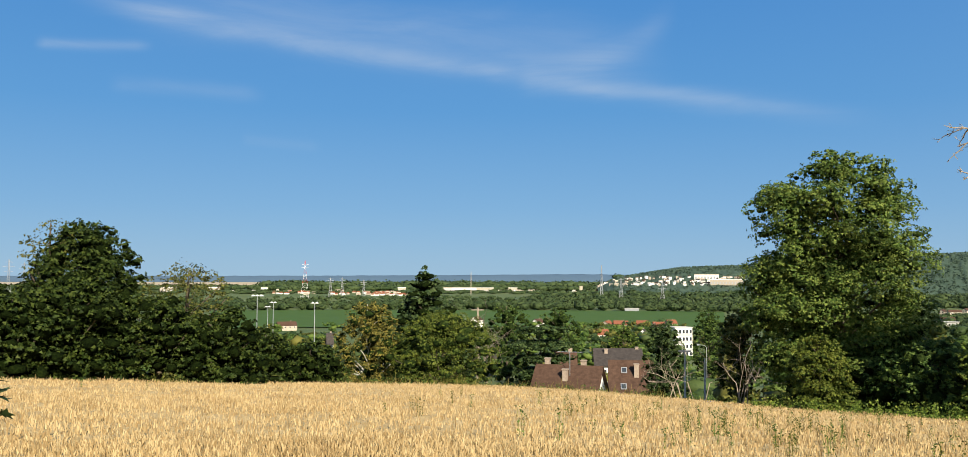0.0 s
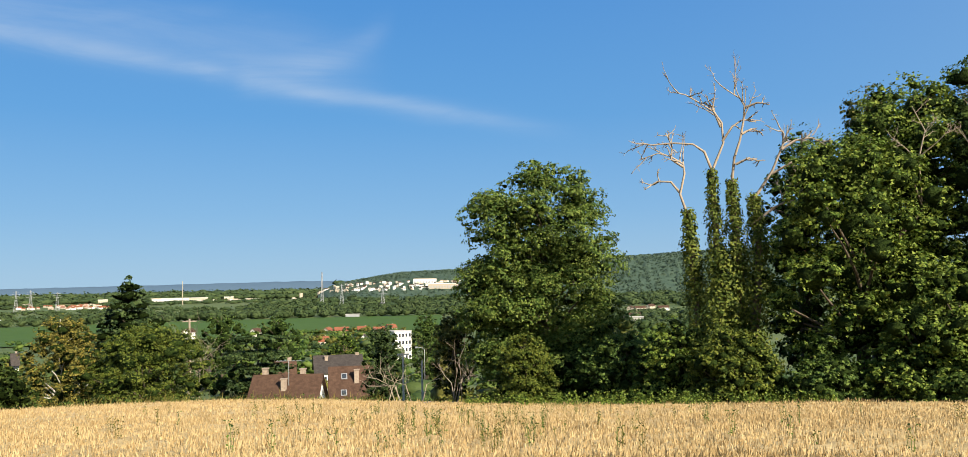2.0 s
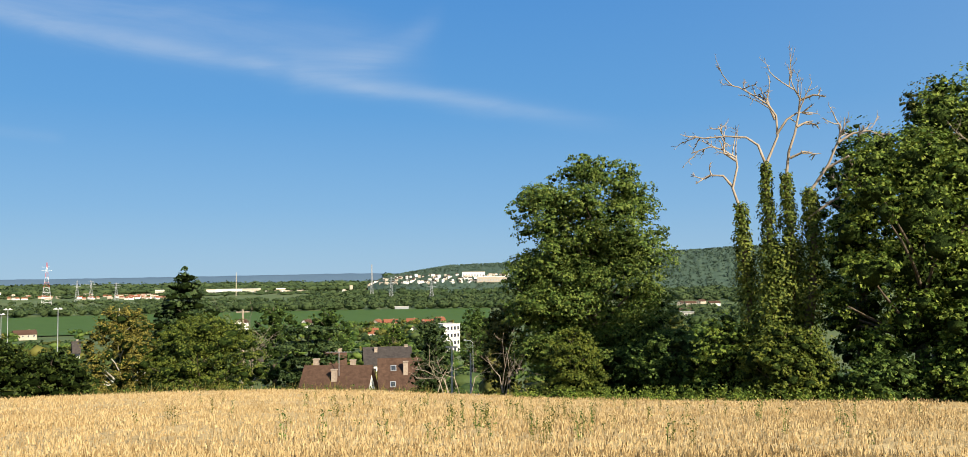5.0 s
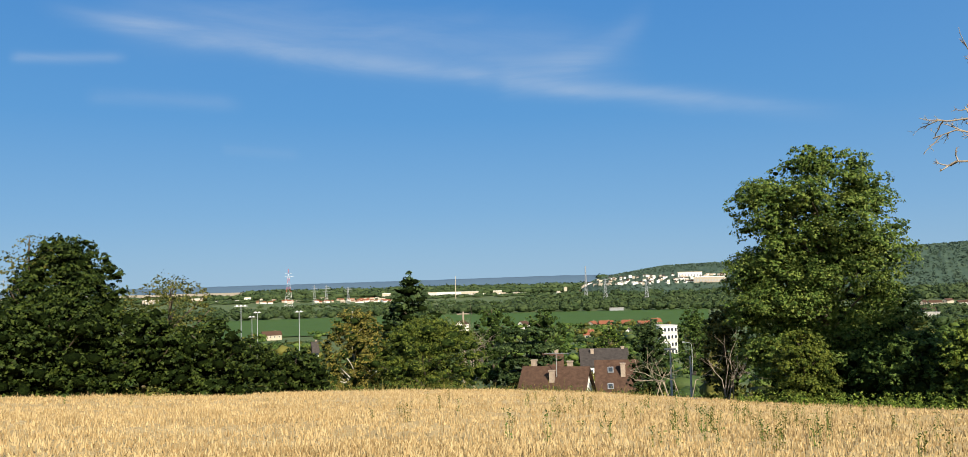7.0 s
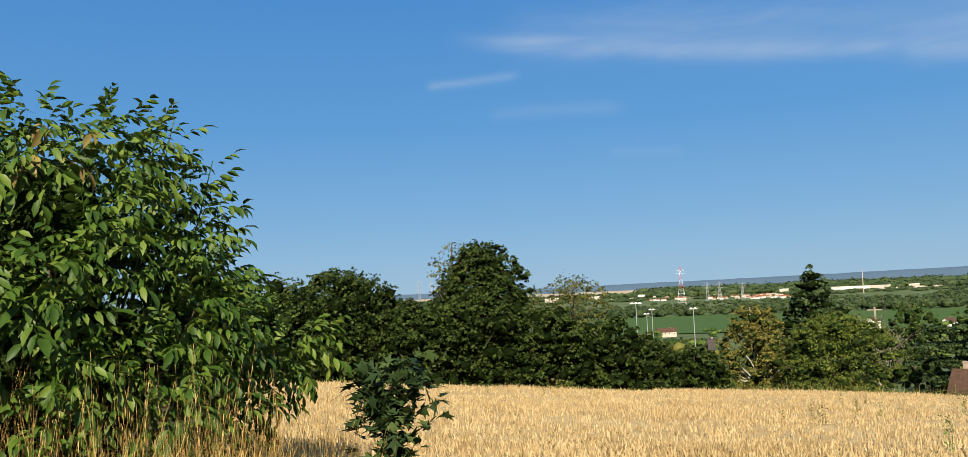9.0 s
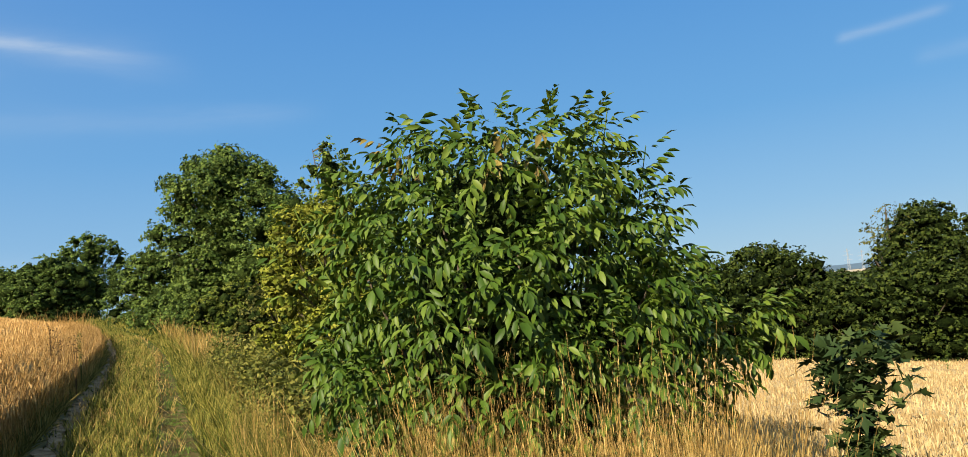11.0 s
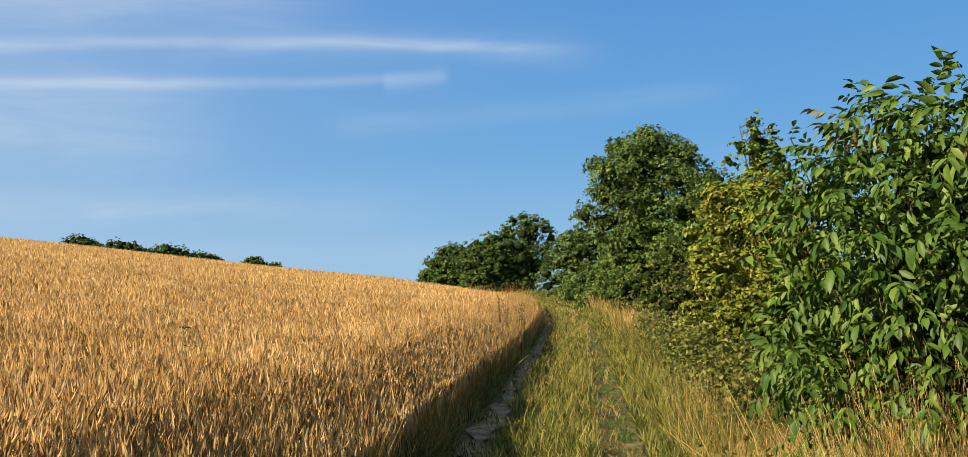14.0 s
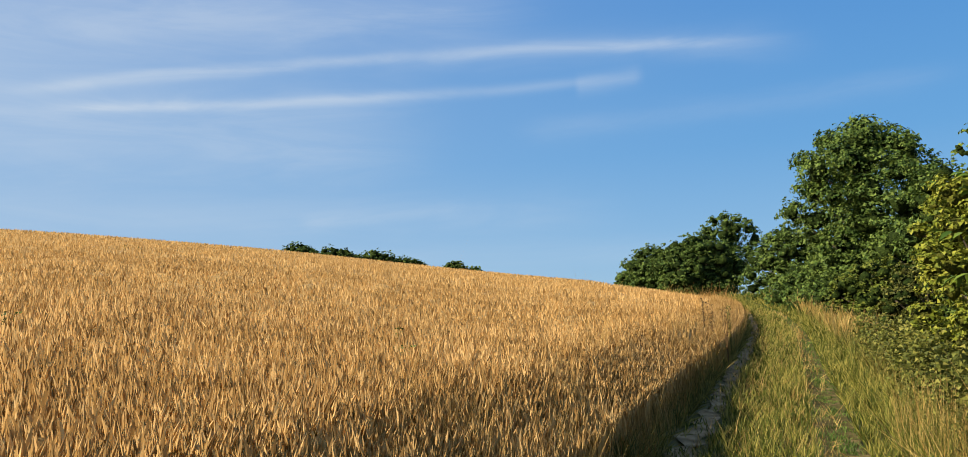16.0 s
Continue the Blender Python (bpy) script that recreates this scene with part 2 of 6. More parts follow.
M_CREAM = material("cream_render", ((0.33, 0.28, 0.215), (0.44, 0.39, 0.305)), scale=0.6, bump=0.1)
M_TILE_BROWN = material("brown_tiles", ((0.048, 0.027, 0.018), (0.09, 0.053, 0.035)), scale=2.5, big=0.5, bump=0.6, dist=0.05)
M_TILE_RED = material("orange_tiles", ((0.15, 0.056, 0.032), (0.24, 0.092, 0.05)), scale=1.5, big=0.4, bump=0.4, dist=0.05)
M_TILE_DARK = material("slate", ((0.03, 0.026, 0.024), (0.062, 0.053, 0.048)), scale=2, bump=0.3)
M_GLASS = material("window_glass", ((0.02, 0.025, 0.03), (0.04, 0.05, 0.06)), scale=1, rough=0.08, bump=0, spec=0.6)
M_BRICK = material("chimney_brick", ((0.22, 0.17, 0.13), (0.34, 0.28, 0.22)), scale=5, bump=0.4)
M_CONCRETE = material("pale_concrete", ((0.38, 0.36, 0.33), (0.52, 0.5, 0.46)), scale=2, bump=0.2)
M_METAL = material("galvanised_steel", ((0.30, 0.31, 0.32), (0.42, 0.43, 0.44)), scale=3, rough=0.45, bump=0, metal=0.6)
M_RED = material("red_paint", ((0.5, 0.06, 0.04), (0.6, 0.09, 0.06)), scale=1, rough=0.5, bump=0)
M_WHITE = material("white_paint", ((0.74, 0.74, 0.73), (0.82, 0.82, 0.8)), scale=1, rough=0.5, bump=0)
M_BLUE = material("blue_car_paint", ((0.05, 0.11, 0.3), (0.06, 0.13, 0.35)), scale=1, rough=0.25, bump=0, spec=0.6)
M_RUBBER = material("tyre_rubber", ((0.015, 0.015, 0.015), (0.03, 0.03, 0.03)), scale=9, bump=0.1)
M_LAWN = material("mown_lawn", ((0.09, 0.13, 0.03), (0.14, 0.19, 0.045)), scale=0.6, bump=0.4)
M_ASPHALT = material("asphalt", ((0.045, 0.045, 0.045), (0.07, 0.068, 0.065)), scale=8, bump=0.3)

# ---------------------------------------------------------------- the lie of the land
G_AZ = np.array([-180, -150, -121, -105, -95, -83, -76, -60, -38, -28, -15, 3, 20, 29, 57, 80, 110, 150, 180.0])
G_SL = np.array([.1, .13, .139, .111, .083, .052, .035, -.014, -.068, -.083, -.1, -.109, -.123, -.1195, -.1, -.06, 0, .06, .1])
_fa = np.arange(-180, 181, 1.0)
_k = np.exp(-0.5 * (np.arange(-12, 13) / 4.0) ** 2)
_sl = np.interp(_fa, G_AZ, G_SL)
G_FINE = np.convolve(np.concatenate([_sl[-13:-1], _sl, _sl[1:13]]), _k / _k.sum(), "valid")
E_AZ = np.array([-180, -60, -38, -28, -15, 3, 20, 29, 57, 80, 180.0])
E_D = np.array([46, 46, 42, 48, 55, 60, 50, 44, 40, 46, 46.0])
V_D = np.array([0, 60, 80, 110, 160, 300, 450, 800, 1500, 5200.0])
V_Z = np.array([0, -6.5, -11, -15, -18, -26, -33, -41, -45, -46.0])


def ease(v, a, b):
    v = np.clip((np.asarray(v, float) - a) / (b - a), 0, 1)
    return v * v * (3 - 2 * v)


def ground(x, y):
    """Height of the land at x, y: a hillside that falls to a wide valley ahead and climbs behind the track."""
    x, y = np.asarray(x, float), np.asarray(y, float)
    d = np.hypot(x, y)
    az = np.degrees(np.arctan2(x, y))
    g = np.interp(az, _fa, G_FINE)
    e = np.interp(az, E_AZ, E_D)
    near = np.where(d < 90, d, 90 + 50 * (1 - np.exp(-np.maximum(d - 90, 0) / 50.0)))
    hill = g * near
    valley = np.where(d < e, g * d, np.interp(d, V_D, V_Z) + (g * e - np.interp(e, V_D, V_Z)) * np.exp(-np.maximum(d - e, 0) / 80.0))
    w = ease(az, -64, -50) * (1 - ease(az, 75, 95))
    climb = 0.85 * ease(d, 20, 58) * ease(az, -78.5, -74.5) * (1 - ease(az, -72, -60))
    return valley * w + hill * (1 - w) + climb


def polar(az, d):
    return d * math.sin(radians(az)), d * math.cos(radians(az))


def spot(az, d):
    """The place on the ground at a bearing and distance from the viewpoint."""
    x, y = polar(az, d)
    return Vector((x, y, float(ground(x, y))))


def height_at(el, d):
    return EYE_Z + d * math.tan(radians(el))


# ---------------------------------------------------------------- mesh helpers


def mesh_np(name, v, f, mat, smoothed=False):
    """One mesh from arrays of corners and of faces (all with the same number of sides)."""
    v, f = np.asarray(v, np.float32), np.asarray(f, np.int32)
    me = bpy.data.meshes.new(name)
    k = f.shape[1]
    me.vertices.add(len(v))
    me.vertices.foreach_set("co", v.ravel())
    me.loops.add(f.size)
    me.loops.foreach_set("vertex_index", f.ravel())
    me.polygons.add(len(f))
    me.polygons.foreach_set("loop_start", np.arange(0, f.size, k, dtype=np.int32))
    if smoothed:
        me.polygons.foreach_set("use_smooth", np.ones(len(f), bool))
    me.update(calc_edges=True)
    me.materials.append(mat)
    return me


def put(name, me, parent=None, label="", at=None, kind="", category=""):
    ob = new(name, me)
    if parent is not None:
        ob.parent = parent
    if at is not None:
        ob.location = at
    return tagged(ob, label, category, "", kind)


def part(name, bm, mat, parent, label=""):
    me = bpy.data.meshes.new(name)
    bm.to_mesh(me)
    bm.free()
    me.materials.append(mat)
    return put(name, me, parent, label)


def thing(name, at, label, category, group="", turn=0.0):
    ob = new(name)
    ob.empty_display_size = 0.2
    ob.matrix_world = pose(*at, 0, 0, turn)
    return tagged(ob, label, category, group)


def scatter(v0, f0, pos, mats):
    """Copies of a small shape at places with 3 x 3 turns, as arrays."""
    n, k = len(pos), len(v0)
    v = np.einsum("nij,kj->nki", mats, v0) + pos[:, None, :]
    f = f0[None] + (np.arange(n) * k)[:, None, None]
    return v.reshape(-1, 3), f.reshape(-1, f0.shape[1])


def frames_from(normal, spin, size):
    """Turns whose z is near the normals, spun about it, scaled; x, y, z columns."""
    z = normal / np.maximum(np.linalg.norm(normal, axis=1, keepdims=True), 1e-9)
    h = np.where(np.abs(z[:, 2:3]) < 0.9, np.array([[0, 0, 1.0]]), np.array([[1.0, 0, 0]]))
    a = np.cross(h, z)
    a /= np.maximum(np.linalg.norm(a, axis=1, keepdims=True), 1e-9)
    b = np.cross(z, a)
    c, s = np.cos(spin)[:, None], np.sin(spin)[:, None]
    x, y = a * c + b * s, b * c - a * s
    return np.stack([x, y, z], 2) * size[:, None, None]


def tilts(yaw, tilt, size_xy, size_z):
    """Upright shapes turned by yaw and leaned by tilt towards their own +x, in radians."""
    cy, sy, ct, st = np.cos(yaw), np.sin(yaw), np.cos(tilt), np.sin(tilt)
    zero = np.zeros_like(yaw)
    x = np.stack([cy * ct, sy * ct, -st], 1) * size_xy[:, None]
    y = np.stack([-sy, cy, zero], 1) * size_xy[:, None]
    z = np.stack([cy * st, sy * st, ct], 1) * size_z[:, None]
    return np.stack([x, y, z], 2)


def tube(points, radii, sides=6):
    """A bent, tapering round bar, as arrays of corners and quads."""
    p, r = np.asarray(points, float), np.asarray(radii, float)
    t = np.gradient(p, axis=0)
    t /= np.maximum(np.linalg.norm(t, axis=1, keepdims=True), 1e-9)
    h = np.where(np.abs(t[:, 2:3]) < 0.8, np.array([[0, 0, 1.0]]), np.array([[1.0, 0, 0]]))
    a = np.cross(h, t)
    a /= np.maximum(np.linalg.norm(a, axis=1, keepdims=True), 1e-9)
    b = np.cross(t, a)
    ang = np.linspace(0, 2 * np.pi, sides, endpoint=False)
    v = p[:, None] + r[:, None, None] * (a[:, None] * np.cos(ang)[None, :, None] + b[:, None] * np.sin(ang)[None, :, None])
    i = np.arange(sides)
    j = (i + 1) % sides
    f = np.concatenate([np.stack([k * sides + i, k * sides + j, (k + 1) * sides + j, (k + 1) * sides + i], 1) for k in range(len(p) - 1)])
    return v.reshape(-1, 3), f


def join(parts):
    vs, fs, n = [], [], 0
    for v, f in parts:
        vs.append(v)
        fs.append(f + n)
        n += len(v)
    return np.concatenate(vs), np.concatenate(fs)


def box(bm, x0, x1, y0, y1, z0, z1):
    c = [bm.verts.new((x, y, z)) for z in (z0, z1) for x, y in ((x0, y0), (x1, y0), (x1, y1), (x0, y1))]
    for q in ((3, 2, 1, 0), (4, 5, 6, 7), (0, 1, 5, 4), (1, 2, 6, 5), (2, 3, 7, 6), (3, 0, 4, 7)):
        bm.faces.new([c[i] for i in q])


def boxed(*spans):
    bm = bmesh.new()
    for s in spans:
        box(bm, *s)
    return bm


LEAF_V = np.array([[0, 0, 0], [0.33, 0.45, 0.07], [0, 1, -0.08], [-0.33, 0.45, 0.07]])
LEAF_F = np.array([[0, 1, 2], [0, 2, 3]])
CHIP_V = np.array([[-0.42, 0, 0], [0.44, 0.18, 0.05], [-0.04, 0.82, -0.12]])
CHIP_F = np.array([[0, 1, 2]])

# ---------------------------------------------------------------- ground sheet
az_ring = np.radians(np.concatenate([np.arange(-180, -60, 3.0), np.arange(-60, 70, 1.5), np.arange(70, 180, 5.0)]))
d_ring = np.concatenate([np.arange(0.4, 12, 0.4), np.arange(12, 130, 2.0), 130 * 1.07 ** np.arange(0, 55)])
gx = d_ring[:, None] * np.sin(az_ring)[None]
gy = d_ring[:, None] * np.cos(az_ring)[None]
gz = ground(gx, gy)
nr, na = gx.shape
gv = np.concatenate([np.stack([gx, gy, gz], 2).reshape(-1, 3), [[0, 0, 0]]])
ii, jj = np.meshgrid(np.arange(nr - 1), np.arange(na), indexing="ij")
kk = (jj + 1) % na
gf = np.stack([ii * na + jj, (ii + 1) * na + jj, (ii + 1) * na + kk, ii * na + kk], 2).reshape(-1, 4)[:, ::-1]
mid = len(gv) - 1
gf = np.concatenate([gf, np.array([[mid, 2 * k % na, (2 * k + 1) % na, (2 * k + 2) % na] for k in range((na + 1) // 2)])[:, ::-1]])
me = mesh_np("ground", gv, gf, M_EARTH, True)
me.materials.append(M_PLAIN)
far_ground = np.hypot(gv[gf[:, 0], 0], gv[gf[:, 0], 1]) > 140
me.polygons.foreach_set("material_index", far_ground.astype(np.int32))
put("ground", me, kind="structure", label="hillside of dry earth and grass falling to a valley")


def sheet(name, az0, az1, d0, d1, up, mat, label, na=24, nd=8):
    """A field lying on the ground between two bearings and distances."""
    a, d = np.meshgrid(np.radians(np.linspace(az0, az1, na)), np.linspace(d0, d1, nd), indexing="ij")
    x, y = d * np.sin(a), d * np.cos(a)
    v = np.stack([x, y, ground(x, y) + up], 2).reshape(-1, 3)
    i, j = np.meshgrid(np.arange(na - 1), np.arange(nd - 1), indexing="ij")
    f = np.stack([i * nd + j, i * nd + j + 1, (i + 1) * nd + j + 1, (i + 1) * nd + j], 2).reshape(-1, 4)
    return put(name, mesh_np(name, v, f, mat), kind="structure", label=label)


sheet("crop_field", -17.5, 15.5, 700, 1180, 0.8, M_CROP, "flat dark green crop field in the valley")
sheet("stubble_field", -40, -14, 3700, 4700, np.linspace(4, 30, 12)[None], M_PALE, "pale harvested fields far across the valley", nd=12)

# ---------------------------------------------------------------- track
TRACK = [(60, -19.4), (30, -10), (14, -4.9), (6, -2.4), (0, -0.5), (-10, 2.66), (-20, 5.8), (-30, 8.9), (-40, 11.3), (-50, 12.6), (-62, 13.0), (-80, 11.0)]
_s = np.array(TRACK, float)
_u = np.linspace(0, len(_s) - 1, 450)
track_x = np.interp(_u, np.arange(len(_s)), _s[:, 0])
track_y = np.interp(_u, np.arange(len(_s)), _s[:, 1])
_k = np.ones(27) / 27
track_x[13:-13], track_y[13:-13] = np.convolve(track_x, _k, "valid"), np.convolve(track_y, _k, "valid")


def beside(off, x=None):
    """The line at a distance beside the track's middle, to its right where off is positive."""
    tx, ty = np.gradient(track_x), np.gradient(track_y)
    n = np.hypot(tx, ty)
    return track_x + off * ty / n, track_y - off * tx / n


def track_y_at(x, off):
    bx, by = beside(off)
    return np.interp(-np.asarray(x, float), -bx, by)


def strip(name, off0, off1, up, mat, label, rag=0.06):
    rng = np.random.default_rng(5)
    rows = []
    for k in np.linspace(0, 1, 5):
        x, y = beside(off0 + (off1 - off0) * k)
        if k in (0, 1):
            y = y + rng.normal(0, rag, len(y))
        rows.append(np.stack([x, y, ground(x, y) + up - 0.012 * math.sin(k * math.pi)], 1))
    n = len(rows[0])
    i, j = np.meshgrid(np.arange(4), np.arange(n - 1), indexing="ij")
    f = np.stack([i * n + j, i * n + j + 1, (i + 1) * n + j + 1, (i + 1) * n + j], 2).reshape(-1, 4)
    return put(name, mesh_np(name, np.concatenate(rows), f, mat, True), kind="structure", label=label)


strip("track_rut_1", -0.77, -0.55, 0.02, M_CHALK, "bare chalky wheel rut of the farm track", 0.05)
strip("track_rut_2", 0.6, 0.98, 0.015, M_RUT, "half overgrown wheel rut of the farm track", 0.025)

# ---------------------------------------------------------------- wheat
WHEAT = 0.82


def field_edge_y(x):
    """Where the lower field begins, beyond the verge of the track."""
    return track_y_at(x, 4.6)


def in_upper(x, y):
    return y < track_y_at(x, -0.95)


def in_upper_body(x, y):
    return y < track_y_at(x, -1.25)


def stand(x, y):
    """How tall the crop stands: thinner and lodged along the track."""
    return 0.58 + 0.42 * np.clip((track_y_at(x, -0.95) - y) / 0.8, 0, 1) * np.ones_like(x) if np.ndim(x) else 1.0


def in_lower(x, y):
    d, az = np.hypot(x, y), np.degrees(np.arctan2(x, y))
    return (y > field_edge_y(x)) & (d < np.interp(az, E_AZ, E_D) - 1.0) & (az > -40.5) & (az < 100)


def mass(name, az0, az1, dists, inside, label):
    """The body of the crop: a bumpy sheet a little below the ears, dropped to the ground round its rim."""
    a, d = np.meshgrid(np.radians(np.arange(az0, az1 + 0.01, 0.75)), dists, indexing="ij")
    x, y = d * np.sin(a), d * np.cos(a)
    ok = inside(x, y)
    rng = np.random.default_rng(3)
    full = stand(x, y) if inside is in_upper_body else 1.0
    z = ground(x, y) + np.where(ok, WHEAT * (0.93 if inside is in_upper_body else 0.9) * full + rng.normal(0, 1, x.shape) * np.minimum(0.002 * d, 0.03), -0.3)
    n, m = x.shape
    v = np.stack([x, y, z], 2).reshape(-1, 3)
    i, j = np.meshgrid(np.arange(n - 1), np.arange(m - 1), indexing="ij")
    f = np.stack([i * m + j, i * m + j + 1, (i + 1) * m + j + 1, (i + 1) * m + j], 2).reshape(-1, 4)
    keep = ok.ravel()[f].any(1)
    return put(name, mesh_np(name, v, f[keep], M_STRAW if inside is in_upper_body else M_PALE_STRAW, True), kind="structure", label=label)


d_crop = np.concatenate([np.arange(2.0, 14, 0.3), np.arange(14, 40, 0.8), np.arange(40, 170, 2.5)])
mass("wheat_field_1", -252, -66, d_crop, in_upper_body, "ripe golden wheat climbing the hillside")
mass("wheat_field_2", -46, 100, d_crop[d_crop < 66], in_lower, "pale ripe wheat on the falling slope")

EAR_V = np.array([[0.003, 0, -0.4], [-0.003, 0, -0.4], [0, 0, -0.01],
                  [0.0085, 0, 0.03], [-0.0045, 0.0075, 0.03], [-0.0045, -0.0075, 0.03], [0.022, 0, 0.105]])
EAR_F = np.array([[0, 2, 1], [2, 4, 3], [2, 5, 4], [2, 3, 5], [3, 4, 6], [4, 5, 6], [5, 3, 6]])
KITE_V = np.array([[0, 0, -0.12], [0.012, 0.005, 0.03], [0.022, 0, 0.11], [-0.01, -0.005, 0.03]])
KITE_F = np.array([[0, 1, 2], [0, 2, 3]])
CHAFF_V = np.array([[0.013, 0.004, -0.06], [-0.013, -0.004, -0.06], [0.012, 0, 0.12]])
CHAFF_F = np.array([[0, 1, 2]])


def ears(name, inside, bands, az0, az1, label, seed, shape_v, shape_f, mat):
    rng = np.random.default_rng(seed)
    P, Mx = [], []
    for d0, d1, dens, fat in bands:
        n = int(dens * 0.5 * (d1 ** 2 - d0 ** 2) * radians(az1 - az0))
        d = np.sqrt(rng.uniform(d0 ** 2, d1 ** 2, n))
        a = np.radians(rng.uniform(az0, az1, n))
        x, y = d * np.sin(a), d * np.cos(a)
        k = inside(x, y)
        x, y = x[k], y[k]
        lie = np.array([noise.noise((px * 0.35, py * 0.35, seed)) for px, py in zip(x, y)])
        low = inside is in_lower
        z = ground(x, y) + WHEAT * 0.9 * (1.0 if low else stand(x, y)) + rng.normal(0, 0.05 if low else 0.035, len(x)) + lie * (0.075 if low else 0.03)
        P.append(np.stack([x, y, z], 1))
        Mx.append(tilts(rng.uniform(-3.14, 3.14, len(x)) + lie, np.abs(rng.normal(0.05, 0.1, len(x))), fat * rng.uniform(0.8, 1.25, len(x)),
                        (0.7 + 0.3 * fat) * rng.uniform(0.75, 1.2, len(x)) * (0.55 if low else 1.0)))
    v, f = scatter(shape_v, shape_f, np.concatenate(P), np.concatenate(Mx))
    return put(name, mesh_np(name, v, f, mat), kind="stuff", label=label, category="wheat")


def edge_ears(n, seed):
    """The lodged rim of the crop along the track."""
    rng = np.random.default_rng(seed)
    x = -2.2 - 36 * rng.uniform(0, 1, n) ** 1.6
    off = rng.uniform(0.0, 1.25, n)
    y = track_y_at(x, -0.95) - off
    z = ground(x, y) + WHEAT * stand(x, y) * rng.uniform(0.82, 1.0, n)
    m = tilts(rng.normal(1.2, 0.8, n), np.abs(rng.normal(0.16, 0.15, n)), 0.9 + 0.012 * np.abs(x), 0.9 + 0.012 * np.abs(x))
    v, f = scatter(EAR_V, EAR_F, np.stack([x, y, z], 1), m)
    return put("wheat_ears", mesh_np("wheat_ears", v, f, M_EAR), kind="stuff", label="lodged golden wheat ears along the track", category="wheat")


edge_ears(10000, 9)
GOLD, STRAW = "ripe golden wheat ears on thin stalks", "pale ripe wheat ears on thin stalks"
ears("wheat_ears", in_upper, [(2.0, 6, 420, 0.75), (6, 13, 120, 0.9)], -126, -66, GOLD, 1, EAR_V, EAR_F, M_EAR)
ears("wheat_ears", in_upper, [(2.0, 6, 1700, 0.7), (6, 13, 800, 0.8)], -126, -66, GOLD, 8, KITE_V, KITE_F, M_EAR)
ears("wheat_ears", in_upper, [(13, 30, 170, 1.05)], -126, -66, GOLD, 3, KITE_V, KITE_F, M_EAR)
ears("wheat_ears", in_upper, [(30, 70, 38, 2.1), (70, 110, 7, 3.6)], -126, -66, GOLD, 6, CHAFF_V, CHAFF_F, M_EAR)
ears("wheat_ears", in_upper, [(2.2, 8, 60, 1.6)], -252, -126, GOLD, 5, KITE_V, KITE_F, M_EAR)
ears("wheat_ears", in_lower, [(6.3, 12, 900, 0.62)], -41, 58, STRAW, 2, KITE_V, KITE_F, M_PALE_EAR)
ears("wheat_ears", in_lower, [(12, 28, 250, 0.82)], -46, 58, STRAW, 4, CHAFF_V, CHAFF_F, M_PALE_EAR)
ears("wheat_ears", in_lower, [(28, 64, 62, 1.25)], -46, 58, STRAW, 7, CHAFF_V, CHAFF_F, M_PALE_EAR)

# ---------------------------------------------------------------- grass
BLADE_V = np.array([[0.5, 0, 0], [-0.5, 0, 0], [0.36, 0.06, 0.55], [-0.36, 0.06, 0.55], [0, 0.28, 1.0]])
BLADE_F = np.array([[0, 2, 1], [1, 2, 3], [3, 2, 4]])


def blades(name, x, y, tall, wide, mat, label, seed, lean=0.25, lift=0.0):
    rng = np.random.default_rng(seed)
    n = len(x)
    m = tilts(rng.uniform(0, 6.283, n), np.abs(rng.normal(0, lean, n)), np.ones(n), np.ones(n))
    tuft = np.array([noise.noise((px * 1.9, py * 1.9, seed)) + 0.6 * noise.noise((px * 5.3, py * 5.3, seed)) for px, py in zip(x, y)])
    h = tall * rng.uniform(0.6, 1.2, n) * np.clip(1 + 1.25 * tuft, 0.25, 2.1)
    m = m * np.stack([np.full(n, 1.0) * wide, h, h], 1)[:, None, :]
    v, f = scatter(BLADE_V, BLADE_F, np.stack([x, y, ground(x, y) + lift], 1), m)
    return put(name, mesh_np(name, v, f, mat), kind="stuff", label=label, category="grass")


def along(n, off0, off1, x0, x1, seed, power=1.6):
    """Places beside the track, thinner with distance."""
    rng = np.random.default_rng(seed)
    m = max(20, n // 8)
    cx = x1 + (x0 - x1) * rng.uniform(0, 1, m) ** power
    cy = rng.uniform(off0, off1, m)
    k = rng.integers(0, m, n)
    r = 0.045 + 0.004 * np.abs(cx[k])
    x = cx[k] + rng.normal(0, 1, n) * r
    return x, track_y_at(x, 0) + np.clip(cy[k] + rng.normal(0, 1, n) * r, off0, off1) * 1.05


def wide_at(x, y):
    return 0.005 + 0.0009 * np.hypot(x, y)


gx_, gy_ = along(44000, -0.46, 0.5, -62, -2.0, 31)
blades("track_grass", gx_, gy_, 0.15, wide_at(gx_, gy_) * 0.7, M_GRASS, "short green grass along the middle of the track", 31, lean=0.4)
gx_, gy_ = along(5000, -0.6, 0.8, -40, -2.0, 39)
blades("track_straw", gx_, gy_, 0.2, wide_at(gx_, gy_) * 0.35, M_DRY, "thin dry seeding grass along the track", 39, lean=0.6)
gx_, gy_ = along(900, -0.8, -0.5, -40, -2.0, 40)
blades("rut_grass", gx_, gy_, 0.09, wide_at(gx_, gy_), M_GRASS, "sparse grass growing in the wheel rut", 40, lean=0.6)
gx_, gy_ = along(15000, 0.55, 0.98, -62, -2.0, 32)
